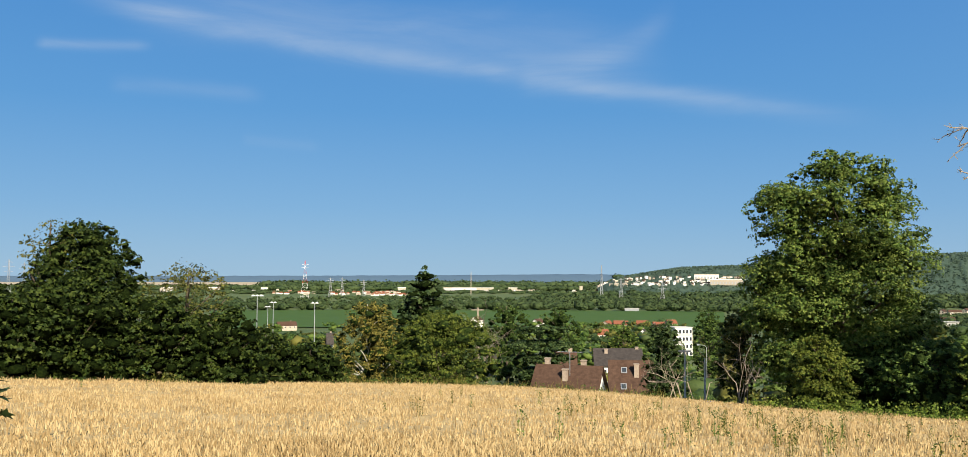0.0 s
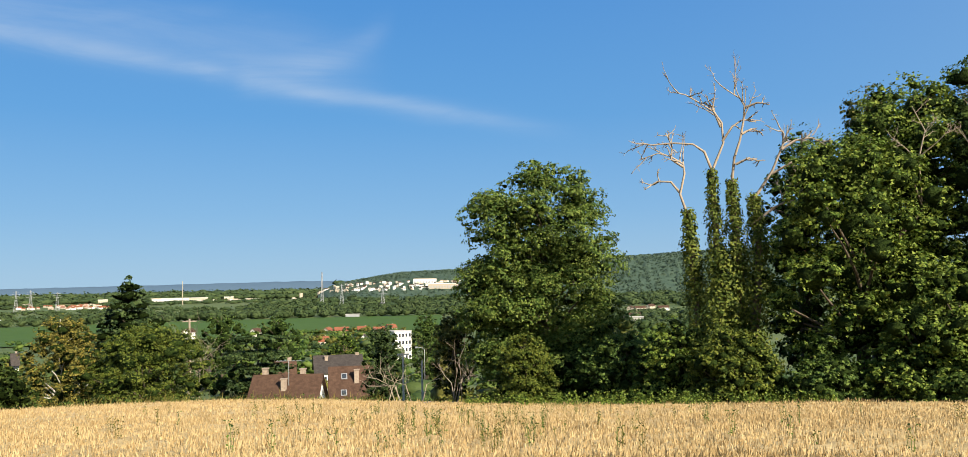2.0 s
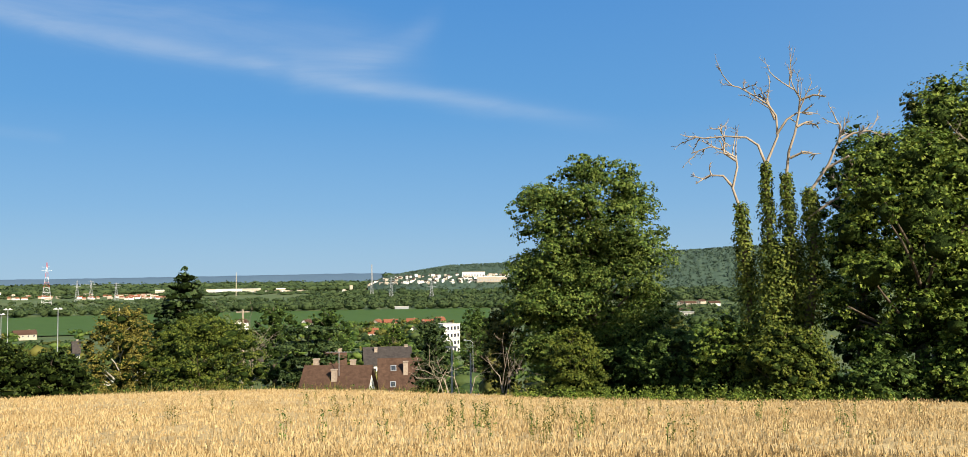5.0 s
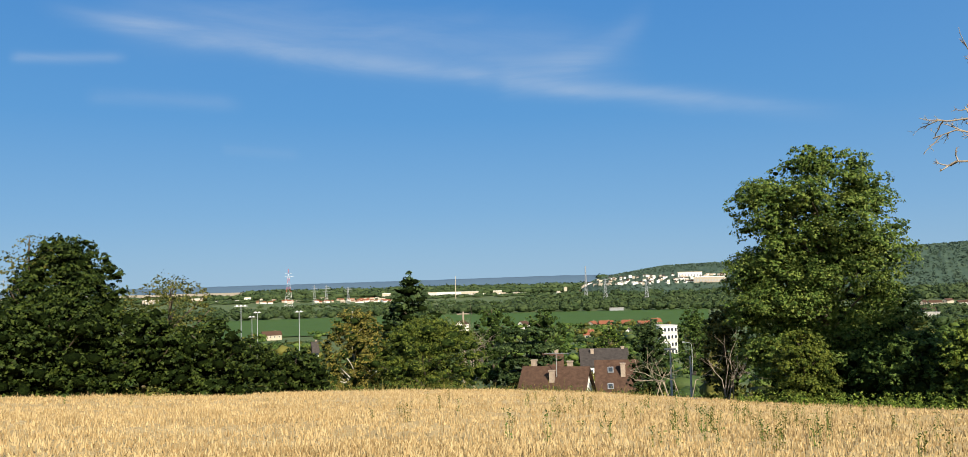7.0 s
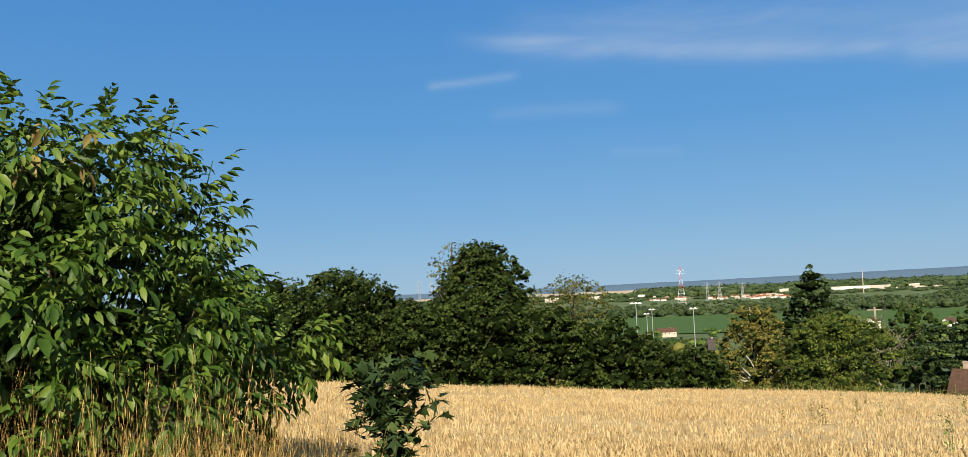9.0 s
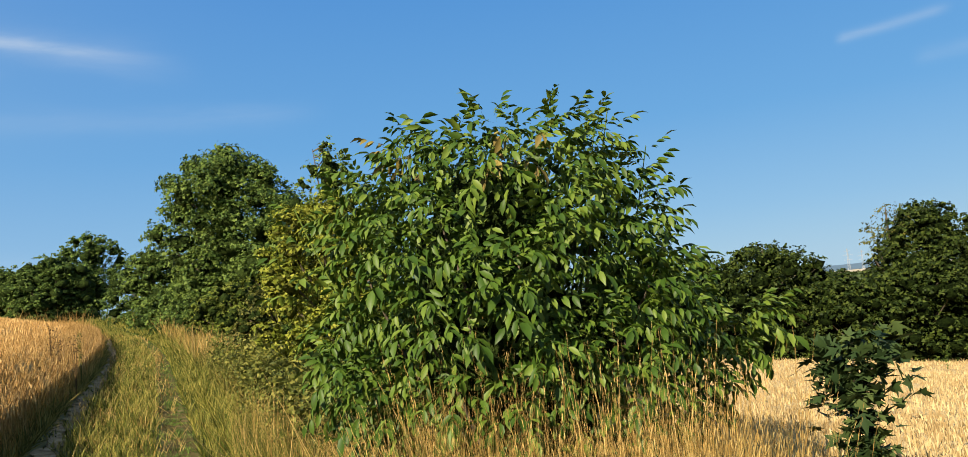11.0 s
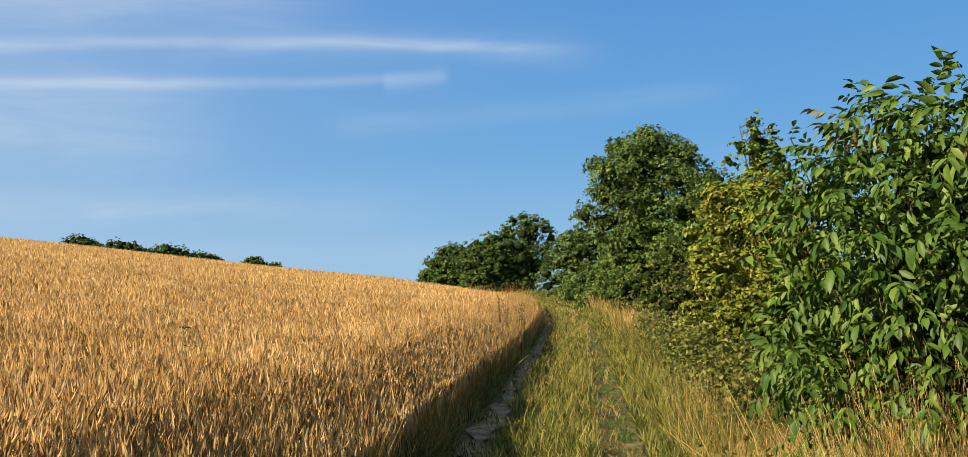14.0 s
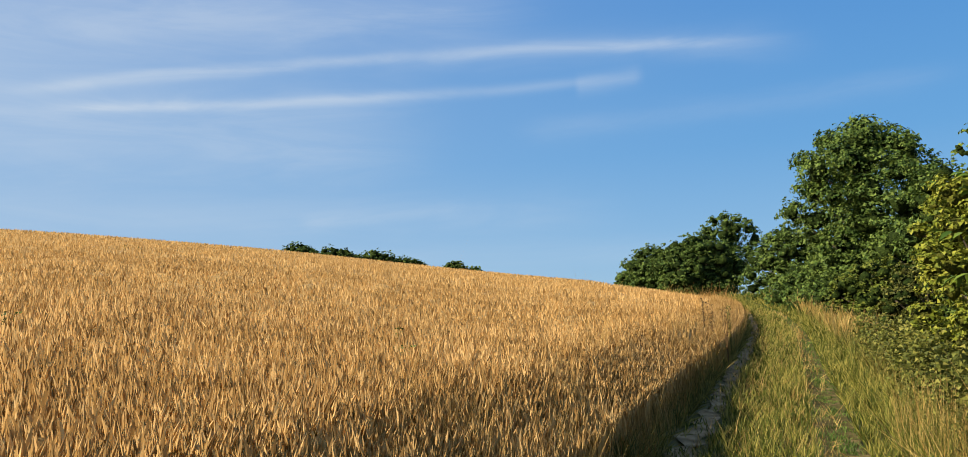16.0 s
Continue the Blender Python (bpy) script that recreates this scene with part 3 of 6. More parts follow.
blades("rut_grass", gx_, gy_, 0.035, wide_at(gx_, gy_) * 0.8, M_LEAF_DARK, "trodden dark grass in the wheel rut", 32, lean=0.6)
gx_, gy_ = along(16000, 1.02, 1.5, -62, -1.6, 30)
blades("verge_grass", gx_, gy_, 0.17, wide_at(gx_, gy_) * 0.7, M_GRASS, "green grass along the edge of the rut", 30, lean=0.4)
gx_, gy_ = along(36000, 1.35, 2.9, -62, -1.6, 33)
blades("verge_grass", gx_, gy_, 0.34, wide_at(gx_, gy_) * 0.75, M_GRASS, "long green grass beside the track", 33, lean=0.45)
gx_, gy_ = along(32000, 1.7, 4.8, -45, -1.6, 34)
blades("ripening_grass", gx_, gy_, 0.55, wide_at(gx_, gy_) * 0.7, M_OLIVE, "rank yellowing grass on the verge", 34, lean=0.4)
gx_, gy_ = along(13000, -1.25, -0.86, -62, -2.0, 35)
blades("edge_grass", gx_, gy_, 0.27, wide_at(gx_, gy_) * 0.7, M_OLIVE, "tangled grass at the foot of the wheat", 35, lean=0.8)
gx_, gy_ = along(18000, -1.9, -0.9, -62, -1.6, 36)
blades("edge_stalks", gx_, gy_, 0.95 * WHEAT * stand(gx_, gy_), wide_at(gx_, gy_) * 0.4, M_STALK, "bare wheat stalks along the edge of the crop", 36, lean=0.1)
gx_, gy_ = along(7000, 1.7, 4.4, -48, -26, 37, 1.0)
blades("dry_grass", gx_, gy_, 0.62, wide_at(gx_, gy_) * 0.7, M_DRY, "dry straw coloured grass beside the track", 37)

gx_, gy_ = along(12000, -1.4, 4.6, -2.5, 14, 38, 1.0)
keep = np.hypot(gx_, gy_) > 0.6
blades("path_grass", gx_[keep], gy_[keep], 0.16, 0.012, M_GRASS, "short grass where the track passes", 38, lean=0.5)

# dry oat grass round the walnut bush
STEM_V = np.array([[0.0042, 0, 0], [-0.0042, 0, 0], [0, 0.08, 1.0]] + [q for z, sx, sy in ((0.72, 1, 0.2), (0.77, -1, 0.3), (0.82, 0.6, 0.9), (0.87, -0.8, 0.7), (0.92, 0.5, 1.0), (0.97, -0.3, 1.2)) for q in
                  ([0.0005 * sx, 0.07 * z ** 2, z - 0.012], [0.009 * sx, 0.07 * z ** 2 + 0.006 * sy, z + 0.012], [0.004 * sx, 0.07 * z ** 2 + 0.008 * sy, z + 0.024])])
STEM_F = np.array([[0, 2, 1]] + [[3 + 3 * k, 4 + 3 * k, 5 + 3 * k] for k in range(6)])


def oats(name, az0, az1, d0, d1, n, tall, seed, label, mat=None):
    rng = np.random.default_rng(seed)
    a, d = np.radians(rng.uniform(az0, az1, n)), rng.uniform(d0, d1, n)
    x, y = d * np.sin(a), d * np.cos(a)
    k = y > track_y_at(x, 1.3)
    x, y, n = x[k], y[k], int(k.sum())
    clump = np.array([noise.noise((px * 1.1, py * 1.1, seed)) for px, py in zip(x, y)])
    h = tall * rng.uniform(0.5, 1.05, n) * (1 + 0.35 * clump)
    m = tilts(rng.uniform(0, 6.283, n), np.abs(rng.normal(0, 0.24, n)), rng.uniform(0.5, 0.95, n), h)
    v, f = scatter(STEM_V, STEM_F, np.stack([x, y, ground(x, y)], 1), m)
    return put(name, mesh_np(name, v, f, mat or M_DRY), kind="stuff", label=label, category="grass")


oats("green_oats", -58, -36, 4.2, 5.4, 2600, 1.25, 59, "green seeding grass in front of the walnut bush", M_OLIVE)
oats("oat_grass", -56, -34, 4.0, 5.2, 1300, 1.5, 75, "tallest dry oat stems in front of the walnut bush")
oats("oat_grass", -58, -36, 4.0, 5.4, 8000, 1.22, 51, "tall dry oat grass in front of the walnut bush")
oats("oat_grass", -66, -54, 4.0, 7.0, 1500, 0.85, 52, "tall dry oat grass on the verge")
oats("green_oats", -74, -54, 5.0, 12.0, 2600, 0.85, 58, "tall seeding grass on the verge", M_OLIVE)
oats("oat_grass", -74, -60, 6.0, 12.0, 900, 0.85, 74, "thin dry oat stems among the verge weeds")
oats("oat_grass", -38, -31, 4.4, 5.6, 900, 0.9, 53, "tall dry oat grass beside the wheat")
oats("oat_grass", -31, -18, 4.6, 5.4, 60, 1.0, 54, "a few thin dry oat stems")
gx_ = np.random.default_rng(55).uniform(-6.5, -2.2, 5000)
gy_ = np.random.default_rng(56).uniform(2.0, 4.8, 5000)
keep = (np.hypot(gx_, gy_) > 3.6) & (gy_ > track_y_at(gx_, 1.4))
blades("dry_grass", gx_[keep], gy_[keep], 0.7, 0.008, M_DRY, "dry grass under the walnut bush", 57, lean=0.3)

# ---------------------------------------------------------------- trees
ico = bmesh.new()
bmesh.ops.create_icosphere(ico, subdivisions=1, radius=1.0)
ICO_V = np.array([v.co[:] for v in ico.verts])
ICO_F = np.array([[v.index for v in f.verts] for f in ico.faces])
ico.free()


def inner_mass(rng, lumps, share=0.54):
    """Filler for dense twigs and leaves inside a crown: one crumpled body a lump."""
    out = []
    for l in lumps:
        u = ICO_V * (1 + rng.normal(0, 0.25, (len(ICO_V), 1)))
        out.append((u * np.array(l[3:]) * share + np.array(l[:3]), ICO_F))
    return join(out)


def crown_arrays(rng, lumps, n, leaf, flat=0.0, fuzz=0.2, tuft=9):
    """Leaves in tufts over lumps (x, y, z, rx, ry, rz): each tuft a small dome of leaves that face outwards and up."""
    L = np.array(lumps, float)
    area = (L[:, 3] * L[:, 4] + L[:, 3] * L[:, 5] + L[:, 4] * L[:, 5])
    tufts = max(8, n // tuft)
    pick = rng.choice(len(L), tufts, p=area / area.sum())
    u = rng.normal(0, 1, (tufts, 3))
    u /= np.linalg.norm(u, axis=1, keepdims=True)
    u[:, 2] = np.where((u[:, 2] < -0.3) & (rng.uniform(0, 1, tufts) < 0.6), -u[:, 2], u[:, 2])
    r = rng.uniform(0.66, 1.16, tufts)
    c = L[pick, :3] + u * L[pick, 3:] * r[:, None]
    size = np.mean(L[pick, 3:], axis=1) * rng.uniform(0.13, 0.34, tufts) * (0.6 + 2 * fuzz)
    size = np.maximum(size, leaf * 0.8)
    s = rng.integers(0, tufts, n)
    o = rng.normal(0, 1, (n, 3))
    o /= np.linalg.norm(o, axis=1, keepdims=True)
    o[:, 2] = np.where(o[:, 2] < -0.1, -o[:, 2] * 0.6, o[:, 2])
    p = c[s] + o * (size[s] * rng.uniform(0.45, 1.1, n))[:, None] * np.array([1, 1, 0.9 - 0.5 * flat])
    nrm = u[s] * 0.6 + o * 0.6 + np.array([0, 0, 0.3]) + rng.normal(0, 0.42, (n, 3))
    return scatter(CHIP_V, CHIP_F, p, frames_from(nrm, rng.uniform(0, 6.283, n), leaf * rng.uniform(0.6, 1.35, n)))


def limbs(rng, lumps, height, girth, start=0.25, lean=(0, 0)):
    out = []
    top = max(l[2] for l in lumps)
    k = np.linspace(0, 1, 7)
    wob = np.cumsum(rng.normal(0, 0.012 * height, (7, 2)), axis=0) * k[:, None]
    axis = np.stack([wob[:, 0] + lean[0] * k, wob[:, 1] + lean[1] * k, k * top], 1)
    rad = girth * np.array([1.35, 1.0, 0.85, 0.7, 0.5, 0.32, 0.12])
    axis[0, 2] = -0.3
    out.append(tube(axis, rad, 8))
    for l in lumps[::5] if len(lumps) > 60 else lumps[::2] if len(lumps) > 16 else lumps:
        c = np.array(l[:3])
        z0 = max(start * height, c[2] - 0.9 * math.hypot(c[0], c[1]) - 0.3 * l[5])
        z0 = min(z0, c[2])
        s = np.array([np.interp(z0, axis[:, 2], axis[:, i]) for i in (0, 1, 2)])
        mid = (s + c) / 2 + rng.normal(0, 0.06 * height, 3) * 0.5
        q = np.linspace(0, 1, 4)[:, None]
        pts = (1 - q) ** 2 * s + 2 * q * (1 - q) * mid + q ** 2 * c
        r0 = girth * 0.42 * (1 - 0.5 * z0 / max(top, 0.1))
        out.append(tube(pts, np.linspace(r0, 0.02 + r0 * 0.15, 4), 4))
    return join(out)


def lumps_for(rng, shape, w, h, base):
    """Lumps that make up a crown w wide, from base to h high."""
    R, out = w / 2, []
    if shape in ("round", "tall"):
        n = 46
        cz, rz = (h + base) / 2, (h - base) / 2
        for i in range(n):
            zz = 1 - 2 * (i + 0.5) / n
            a = i * 2.39996 + rng.uniform(-0.5, 0.5)
            k = rng.uniform(0.17, 0.3)
            q = max(0.0, 1 - abs(zz) ** 2.4) ** 0.5 * (1 - k * 0.8) * rng.uniform(0.72, 1.02)
            out.append((q * R * math.cos(a), q * R * math.sin(a), cz + zz * rz * (1 - k * 0.75), k * R, k * R, k * min(rz, R * 1.1) * 0.8))
        for i in range(44):
            zz = rng.uniform(-0.8, 1.0)
            a, k = rng.uniform(0, 6.283), rng.uniform(0.09, 0.16)
            q = max(0.0, 1 - abs(zz) ** 2.4) ** 0.5 * rng.uniform(0.82, 1.0) * (1 - k * 0.5)
            out.append((q * R * math.cos(a), q * R * math.sin(a), cz + zz * rz * (1 - k * 0.6), k * R, k * R, k * R * 0.8))
        for j in (-0.5, -0.1, 0.3, 0.6):
            out.append((0, 0, cz + j * rz, R * 0.55 * (1 - 0.4 * abs(j)), R * 0.55 * (1 - 0.4 * abs(j)), rz * 0.35))
    elif shape == "shrub":
        for i in range(34):
            a, q = i * 2.39996, math.sqrt((i + 0.5) / 34) * 0.8
            k = rng.uniform(0.17, 0.28)
            top = h * (1 - 0.6 * q ** 2.2) * rng.uniform(0.84, 1.0)
            zc = max(top - k * R * 0.8, 0.2 * top)
            out.append((q * R * math.cos(a), q * R * math.sin(a), zc, k * R, k * R, k * R * 0.8))
            for g in (0.72, 0.45, 0.2):
                if i % 2 and zc * g > 0.2:
                    out.append(((q + 0.06) * R * math.cos(a + g), (q + 0.06) * R * math.sin(a + g), zc * g, k * R * 1.1, k * R * 1.1, k * R * 0.8))
        out.append((0, 0, h * 0.4, R * 0.6, R * 0.6, h * 0.38))
    elif shape == "conifer":
        for i in range(15):
            t = i / 14
            ring = max(4, int(9 - 6 * t))
            rr = R * (0.12 + 0.88 * (1 - t) ** 0.85)
            for j in range(ring):
                a = i * 1.1 + j * 2 * math.pi / ring
                q = rr * rng.uniform(0.5, 0.8)
                out.append((q * math.cos(a), q * math.sin(a), base + (h - base) * t * 0.97, 0.3 + rr * 0.42, 0.3 + rr * 0.42, 0.4 + 0.045 * (h - base) * (1.2 - t)))
            out.append((0, 0, base + (h - base) * t * 0.97, 0.3 + rr * 0.7, 0.3 + rr * 0.7, 0.4 + 0.05 * (h - base)))
    elif shape == "cedar":
        for i in range(96):
            t = (i // 17) / 5
            a, q = i * 2.39996, R * (0.95 - 0.5 * t) * rng.uniform(0.15, 1.0)
            k = R * rng.uniform(0.18, 0.34)
            out.append((q * math.cos(a), q * math.sin(a), base + (h - base) * t * 0.96 - 0.05 * q + rng.uniform(-0.012, 0.012) * h, k, k, 0.2 + 0.02 * h))
    return out


def tree(name, label, az, d, wide, top_el, base, mat, leaf, n, seed, shape="round", girth=None, bark=None, category="tree", lumps=None, fuzz=0.2, group="", sink=0.0):
    """A tree or shrub at a bearing and distance whose top reaches an elevation seen from the viewpoint."""
    rng = np.random.default_rng(seed)
    at = spot(az, d)
    at.z -= sink
    n, leaf, wide = int(n * (1.9 if d < 75 else 1.4)), leaf * (0.56 if d < 75 else 0.6), wide * 1.13
    h = (height_at(top_el, d) - at.z) * 1.02
    lumps = lumps if lumps is not None else lumps_for(rng, shape, wide, h, base * h)
    ob = thing(name, at, label, category, group)
    v, f = limbs(rng, lumps, h, girth or 0.022 * h + 0.03)
    put("trunk", mesh_np("trunk", v, f, bark or M_BARK, True), ob)
    v, f = crown_arrays(rng, lumps, n, leaf, 1.0 if shape in ("cedar", "conifer") else 0.0, fuzz)
    put("crown", mesh_np("crown", v, f, mat), ob)
    # filler whose dark colour paints the inner shade of the crown
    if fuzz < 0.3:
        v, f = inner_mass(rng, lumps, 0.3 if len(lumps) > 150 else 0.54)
        put("shade_filler", mesh_np("shade_filler", v, f, {M_LEAF_YELLOW: M_YELLOW_SHADE, M_HEDGE: M_HEDGE_SHADE, M_NEEDLE: M_HEDGE_SHADE}.get(mat, M_SHADE_FILLER), True), ob, "dense inner foliage, coloured dark as shade")
    return ob


# the hedge across the lower field
H = "field hedge"
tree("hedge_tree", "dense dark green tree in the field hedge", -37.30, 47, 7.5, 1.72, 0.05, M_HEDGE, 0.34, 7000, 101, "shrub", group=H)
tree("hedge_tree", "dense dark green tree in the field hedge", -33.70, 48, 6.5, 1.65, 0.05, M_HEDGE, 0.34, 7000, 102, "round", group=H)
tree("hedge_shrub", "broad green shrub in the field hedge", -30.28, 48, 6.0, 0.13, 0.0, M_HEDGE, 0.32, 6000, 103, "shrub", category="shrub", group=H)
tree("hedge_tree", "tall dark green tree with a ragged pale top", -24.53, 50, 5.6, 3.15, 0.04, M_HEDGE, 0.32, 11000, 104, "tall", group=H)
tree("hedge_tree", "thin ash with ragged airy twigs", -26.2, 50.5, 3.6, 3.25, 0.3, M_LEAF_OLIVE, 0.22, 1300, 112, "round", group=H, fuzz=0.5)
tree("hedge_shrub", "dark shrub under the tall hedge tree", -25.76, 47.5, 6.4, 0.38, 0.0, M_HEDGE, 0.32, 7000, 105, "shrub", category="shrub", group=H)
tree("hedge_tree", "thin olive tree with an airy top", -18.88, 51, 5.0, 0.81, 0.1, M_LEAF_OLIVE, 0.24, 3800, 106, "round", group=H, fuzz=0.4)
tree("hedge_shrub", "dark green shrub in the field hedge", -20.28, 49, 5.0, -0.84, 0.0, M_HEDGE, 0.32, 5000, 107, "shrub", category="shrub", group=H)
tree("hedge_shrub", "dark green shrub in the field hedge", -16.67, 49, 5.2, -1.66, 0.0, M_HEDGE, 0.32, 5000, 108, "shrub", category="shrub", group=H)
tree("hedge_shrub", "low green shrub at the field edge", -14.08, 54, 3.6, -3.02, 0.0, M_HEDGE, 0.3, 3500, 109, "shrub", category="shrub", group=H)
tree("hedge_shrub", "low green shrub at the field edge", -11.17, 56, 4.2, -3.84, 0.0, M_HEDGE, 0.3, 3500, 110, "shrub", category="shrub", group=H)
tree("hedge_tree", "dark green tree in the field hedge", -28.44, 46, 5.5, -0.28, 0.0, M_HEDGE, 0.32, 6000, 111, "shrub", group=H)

# the garden trees below the field
tree("birch_tree", "olive brown birch with pale thin stems", -7.42, 72, 5.2, -1.6, 0.08, M_BIRCH_LEAF, 0.26, 8000, 120, "tall", bark=M_BIRCH, fuzz=0.26)
tree("broadleaf_tree", "wide yellow green tree with a round crown", -2.66, 70, 8.3, -2.38, 0.05, M_LEAF_BRIGHT, 0.26, 14000, 121, "round")
tree("spruce_tree", "tall dark green spruce with layered boughs", -3.84, 92, 13.0, 0.15, 0.1, M_NEEDLE, 0.55, 17000, 122, "conifer")
tree("cedar_tree", "dark cedar with flat spreading boughs", 3.92, 110, 11.5, -3.3, 0.12, M_NEEDLE, 0.5, 16000, 123, "cedar", fuzz=0.12)
tree("broadleaf_tree", "dark round garden tree", 1.61, 122, 7.0, -1.60, 0.1, M_LEAF_DARK, 0.34, 4000, 124, "round")
tree("broadleaf_tree", "dark round garden tree", 4.85, 150, 8.0, -2.03, 0.1, M_LEAF_DARK, 0.4, 4000, 125, "round")
tree("cypress_tree", "narrow dark evergreen beside the brown roof", 11.57, 86, 4.2, -2.75, 0.02, M_NEEDLE, 0.3, 8000, 126, "tall")
tree("broadleaf_tree", "dark green tree beside the white flats", 14.48, 150, 5.6, -1.99, 0.1, M_LEAF_DARK, 0.4, 6000, 127, "round")
tree("broadleaf_tree", "green garden tree among the houses", 9.14, 190, 7.5, -2.96, 0.05, M_LEAF, 0.45, 4000, 128, "shrub")
tree("olive_tree", "olive brown tree beside the chestnut", 16.28, 60, 3.0, -1.92, 0.05, M_LEAF_OLIVE, 0.28, 5000, 129, "tall")

# the big chestnut, crown built up in tiers
cd = 56
ch = height_at(7.85, cd) - spot(22.25, cd).z
cu = cd / 1401.0 / math.cos(radians(23))
# outline: drop below the top, reach to either side
CH_Y = [0, 18, 40, 74, 103, 122, 156, 195, 244, 292, 340]
CH_L = [20, 60, 96, 128, 128, 112, 134, 142, 140, 136, 126]
CH_R = [34, 66, 84, 110, 116, 108, 104, 114, 120, 122, 122]
_r = np.random.default_rng(77)
CHEST = []
while len(CHEST) < 240:
    py = _r.uniform(8, 340)
    r = _r.uniform(15, 31) * (1.1 if py > 60 else 0.8)
    L, R = np.interp(py, CH_Y, CH_L) - r * 0.9, np.interp(py, CH_Y, CH_R) - r * 0.9
    px = _r.uniform(-max(L, 4), max(R, 4))
    if -110 < px < -82 and 130 < py < 148:
        continue
    half = max(12.0, 0.6 * math.sqrt(max(0.0, (0.5 * (L + R)) ** 2 - (px - 0.5 * (R - L)) ** 2)))
    CHEST.append((px * cu, _r.uniform(-1, 1) * half * cu, ch - py * cu - 0.3, r * cu, r * cu, r * cu * 0.72))
for k in range(70):
    py, px, r = _r.uniform(110, 335), _r.uniform(-95, 95), _r.uniform(20, 34)
    if px < -70 and 126 < py < 152:
        continue
    CHEST.append((px * cu, _r.uniform(-80, 80) * cu, ch - py * cu - 0.3, r * cu, r * cu, r * cu * 0.72))
tree("chestnut_tree", "great horse chestnut with an uneven tiered crown", 22.32, cd, 12, 7.85, 0.1, M_CHESTNUT, 0.31, 76000, 130, girth=0.3, lumps=CHEST, fuzz=0.24)
bpy.context.view_layer.update()
bpy.data.objects["chestnut_tree"].rotation_euler[2] = -radians(22.32)
tree("lime_shrub", "bright green round shrub at the field edge", 20.9, 50, 3.3, -3.3, 0.0, M_LEAF_BRIGHT, 0.19, 16000, 131, "shrub", category="shrub")
tree("wild_shrub", "dark scrub under the chestnut", 24.95, 54, 6.0, -3.44, 0.0, M_LEAF_DARK, 0.3, 6000, 132, "shrub", category="shrub")
tree("wild_shrub", "dark scrub under the chestnut", 27.56, 50, 6.0, -3.17, 0.0, M_LEAF_DARK, 0.3, 6000, 133, "shrub", category="shrub")

# the wood on the slope
W = "trees of the wood"
tree("wild_shrub", "bright green bush under the dead tree", 34.29, 43, 4.3, -3.09, 0.0, M_LEAF_BRIGHT, 0.26, 8000, 140, "shrub", category="shrub", group=W)
tree("wild_shrub", "green bush under the dead tree", 30.45, 46, 4.0, -2.52, 0.0, M_LEAF, 0.28, 5000, 141, "shrub", category="shrub", group=W)
tree("wood_tree", "broad leafy tree at the edge of the wood", 41.56, 46, 8.2, 8.47, 0.04, M_LEAF, 0.3, 16000, 142, "tall", group=W)
tree("wood_tree", "tall leafy tree in the wood", 44.81, 50, 8.0, 11.33, 0.1, M_LEAF, 0.32, 14000, 143, "tall", group=W)
tree("wood_tree", "tall dark tree in the wood", 49.98, 52, 9.0, 13.24, 0.1, M_LEAF_DARK, 0.32, 15000, 144, "tall", group=W)
tree("wood_tree", "tall dark tree in the wood", 55.10, 50, 9.5, 12.5, 0.1, M_LEAF_DARK, 0.32, 15000, 145, "tall", group=W)
tree("wood_tree", "tall leafy tree in the wood", 59.2, 50, 9.5, 12.2, 0.1, M_LEAF, 0.32, 9000, 146, "tall", group=W)
tree("wood_tree", "leafy tree at the edge of the wood", 46.59, 43, 6.0, 0.83, 0.0, M_LEAF, 0.28, 9000, 147, "shrub", group=W)
tree("wood_tree", "bright leafy tree at the edge of the wood", 54.94, 42, 7.0, -0.10, 0.0, M_LEAF_BRIGHT, 0.28, 9000, 148, "shrub", group=W)
tree("wood_tree", "leafy tree at the edge of the wood", 50.87, 43, 5.0, -0.40, 0.0, M_LEAF_DARK, 0.28, 7000, 149, "shrub", group=W)

tree("wood_tree", "leafy tree at the edge of the wood", 38.62, 49, 4.4, 8.98, 0.04, M_LEAF_DARK, 0.3, 9000, 150, "tall", group=W)
tree("wood_tree", "tall olive tree in the wood", 42.59, 52, 5.5, 10.98, 0.2, M_LEAF_OLIVE, 0.3, 8000, 151, "tall", group=W)
tree("wood_tree", "tall leafy tree in the wood", 52.45, 47, 6.0, 11.89, 0.1, M_LEAF, 0.3, 11000, 152, "tall", group=W)
tree("wood_tree", "tall olive tree in the wood", 57.15, 46, 6.0, 7.41, 0.1, M_LEAF_OLIVE, 0.3, 8000, 153, "tall", group=W)
tree("wild_shrub", "dark bush at the edge of the wood", 39.65, 42, 4.0, -4.60, 0.0, M_LEAF_DARK, 0.26, 5000, 154, "shrub", category="shrub", group=W)
tree("wild_shrub", "dark bush at the edge of the wood", 48.68, 41, 5.0, -4.55, 0.0, M_LEAF_DARK, 0.26, 6000, 155, "shrub", category="shrub", group=W)
tree("wild_shrub", "green bush at the edge of the wood", 52.86, 40.5, 4.0, -4.13, 0.0, M_LEAF, 0.26, 5000, 156, "shrub", category="shrub", group=W)
tree("wild_shrub", "green bush at the edge of the wood", 44.27, 41.5, 4.0, -4.20, 0.0, M_LEAF, 0.26, 5000, 157, "shrub", category="shrub", group=W)


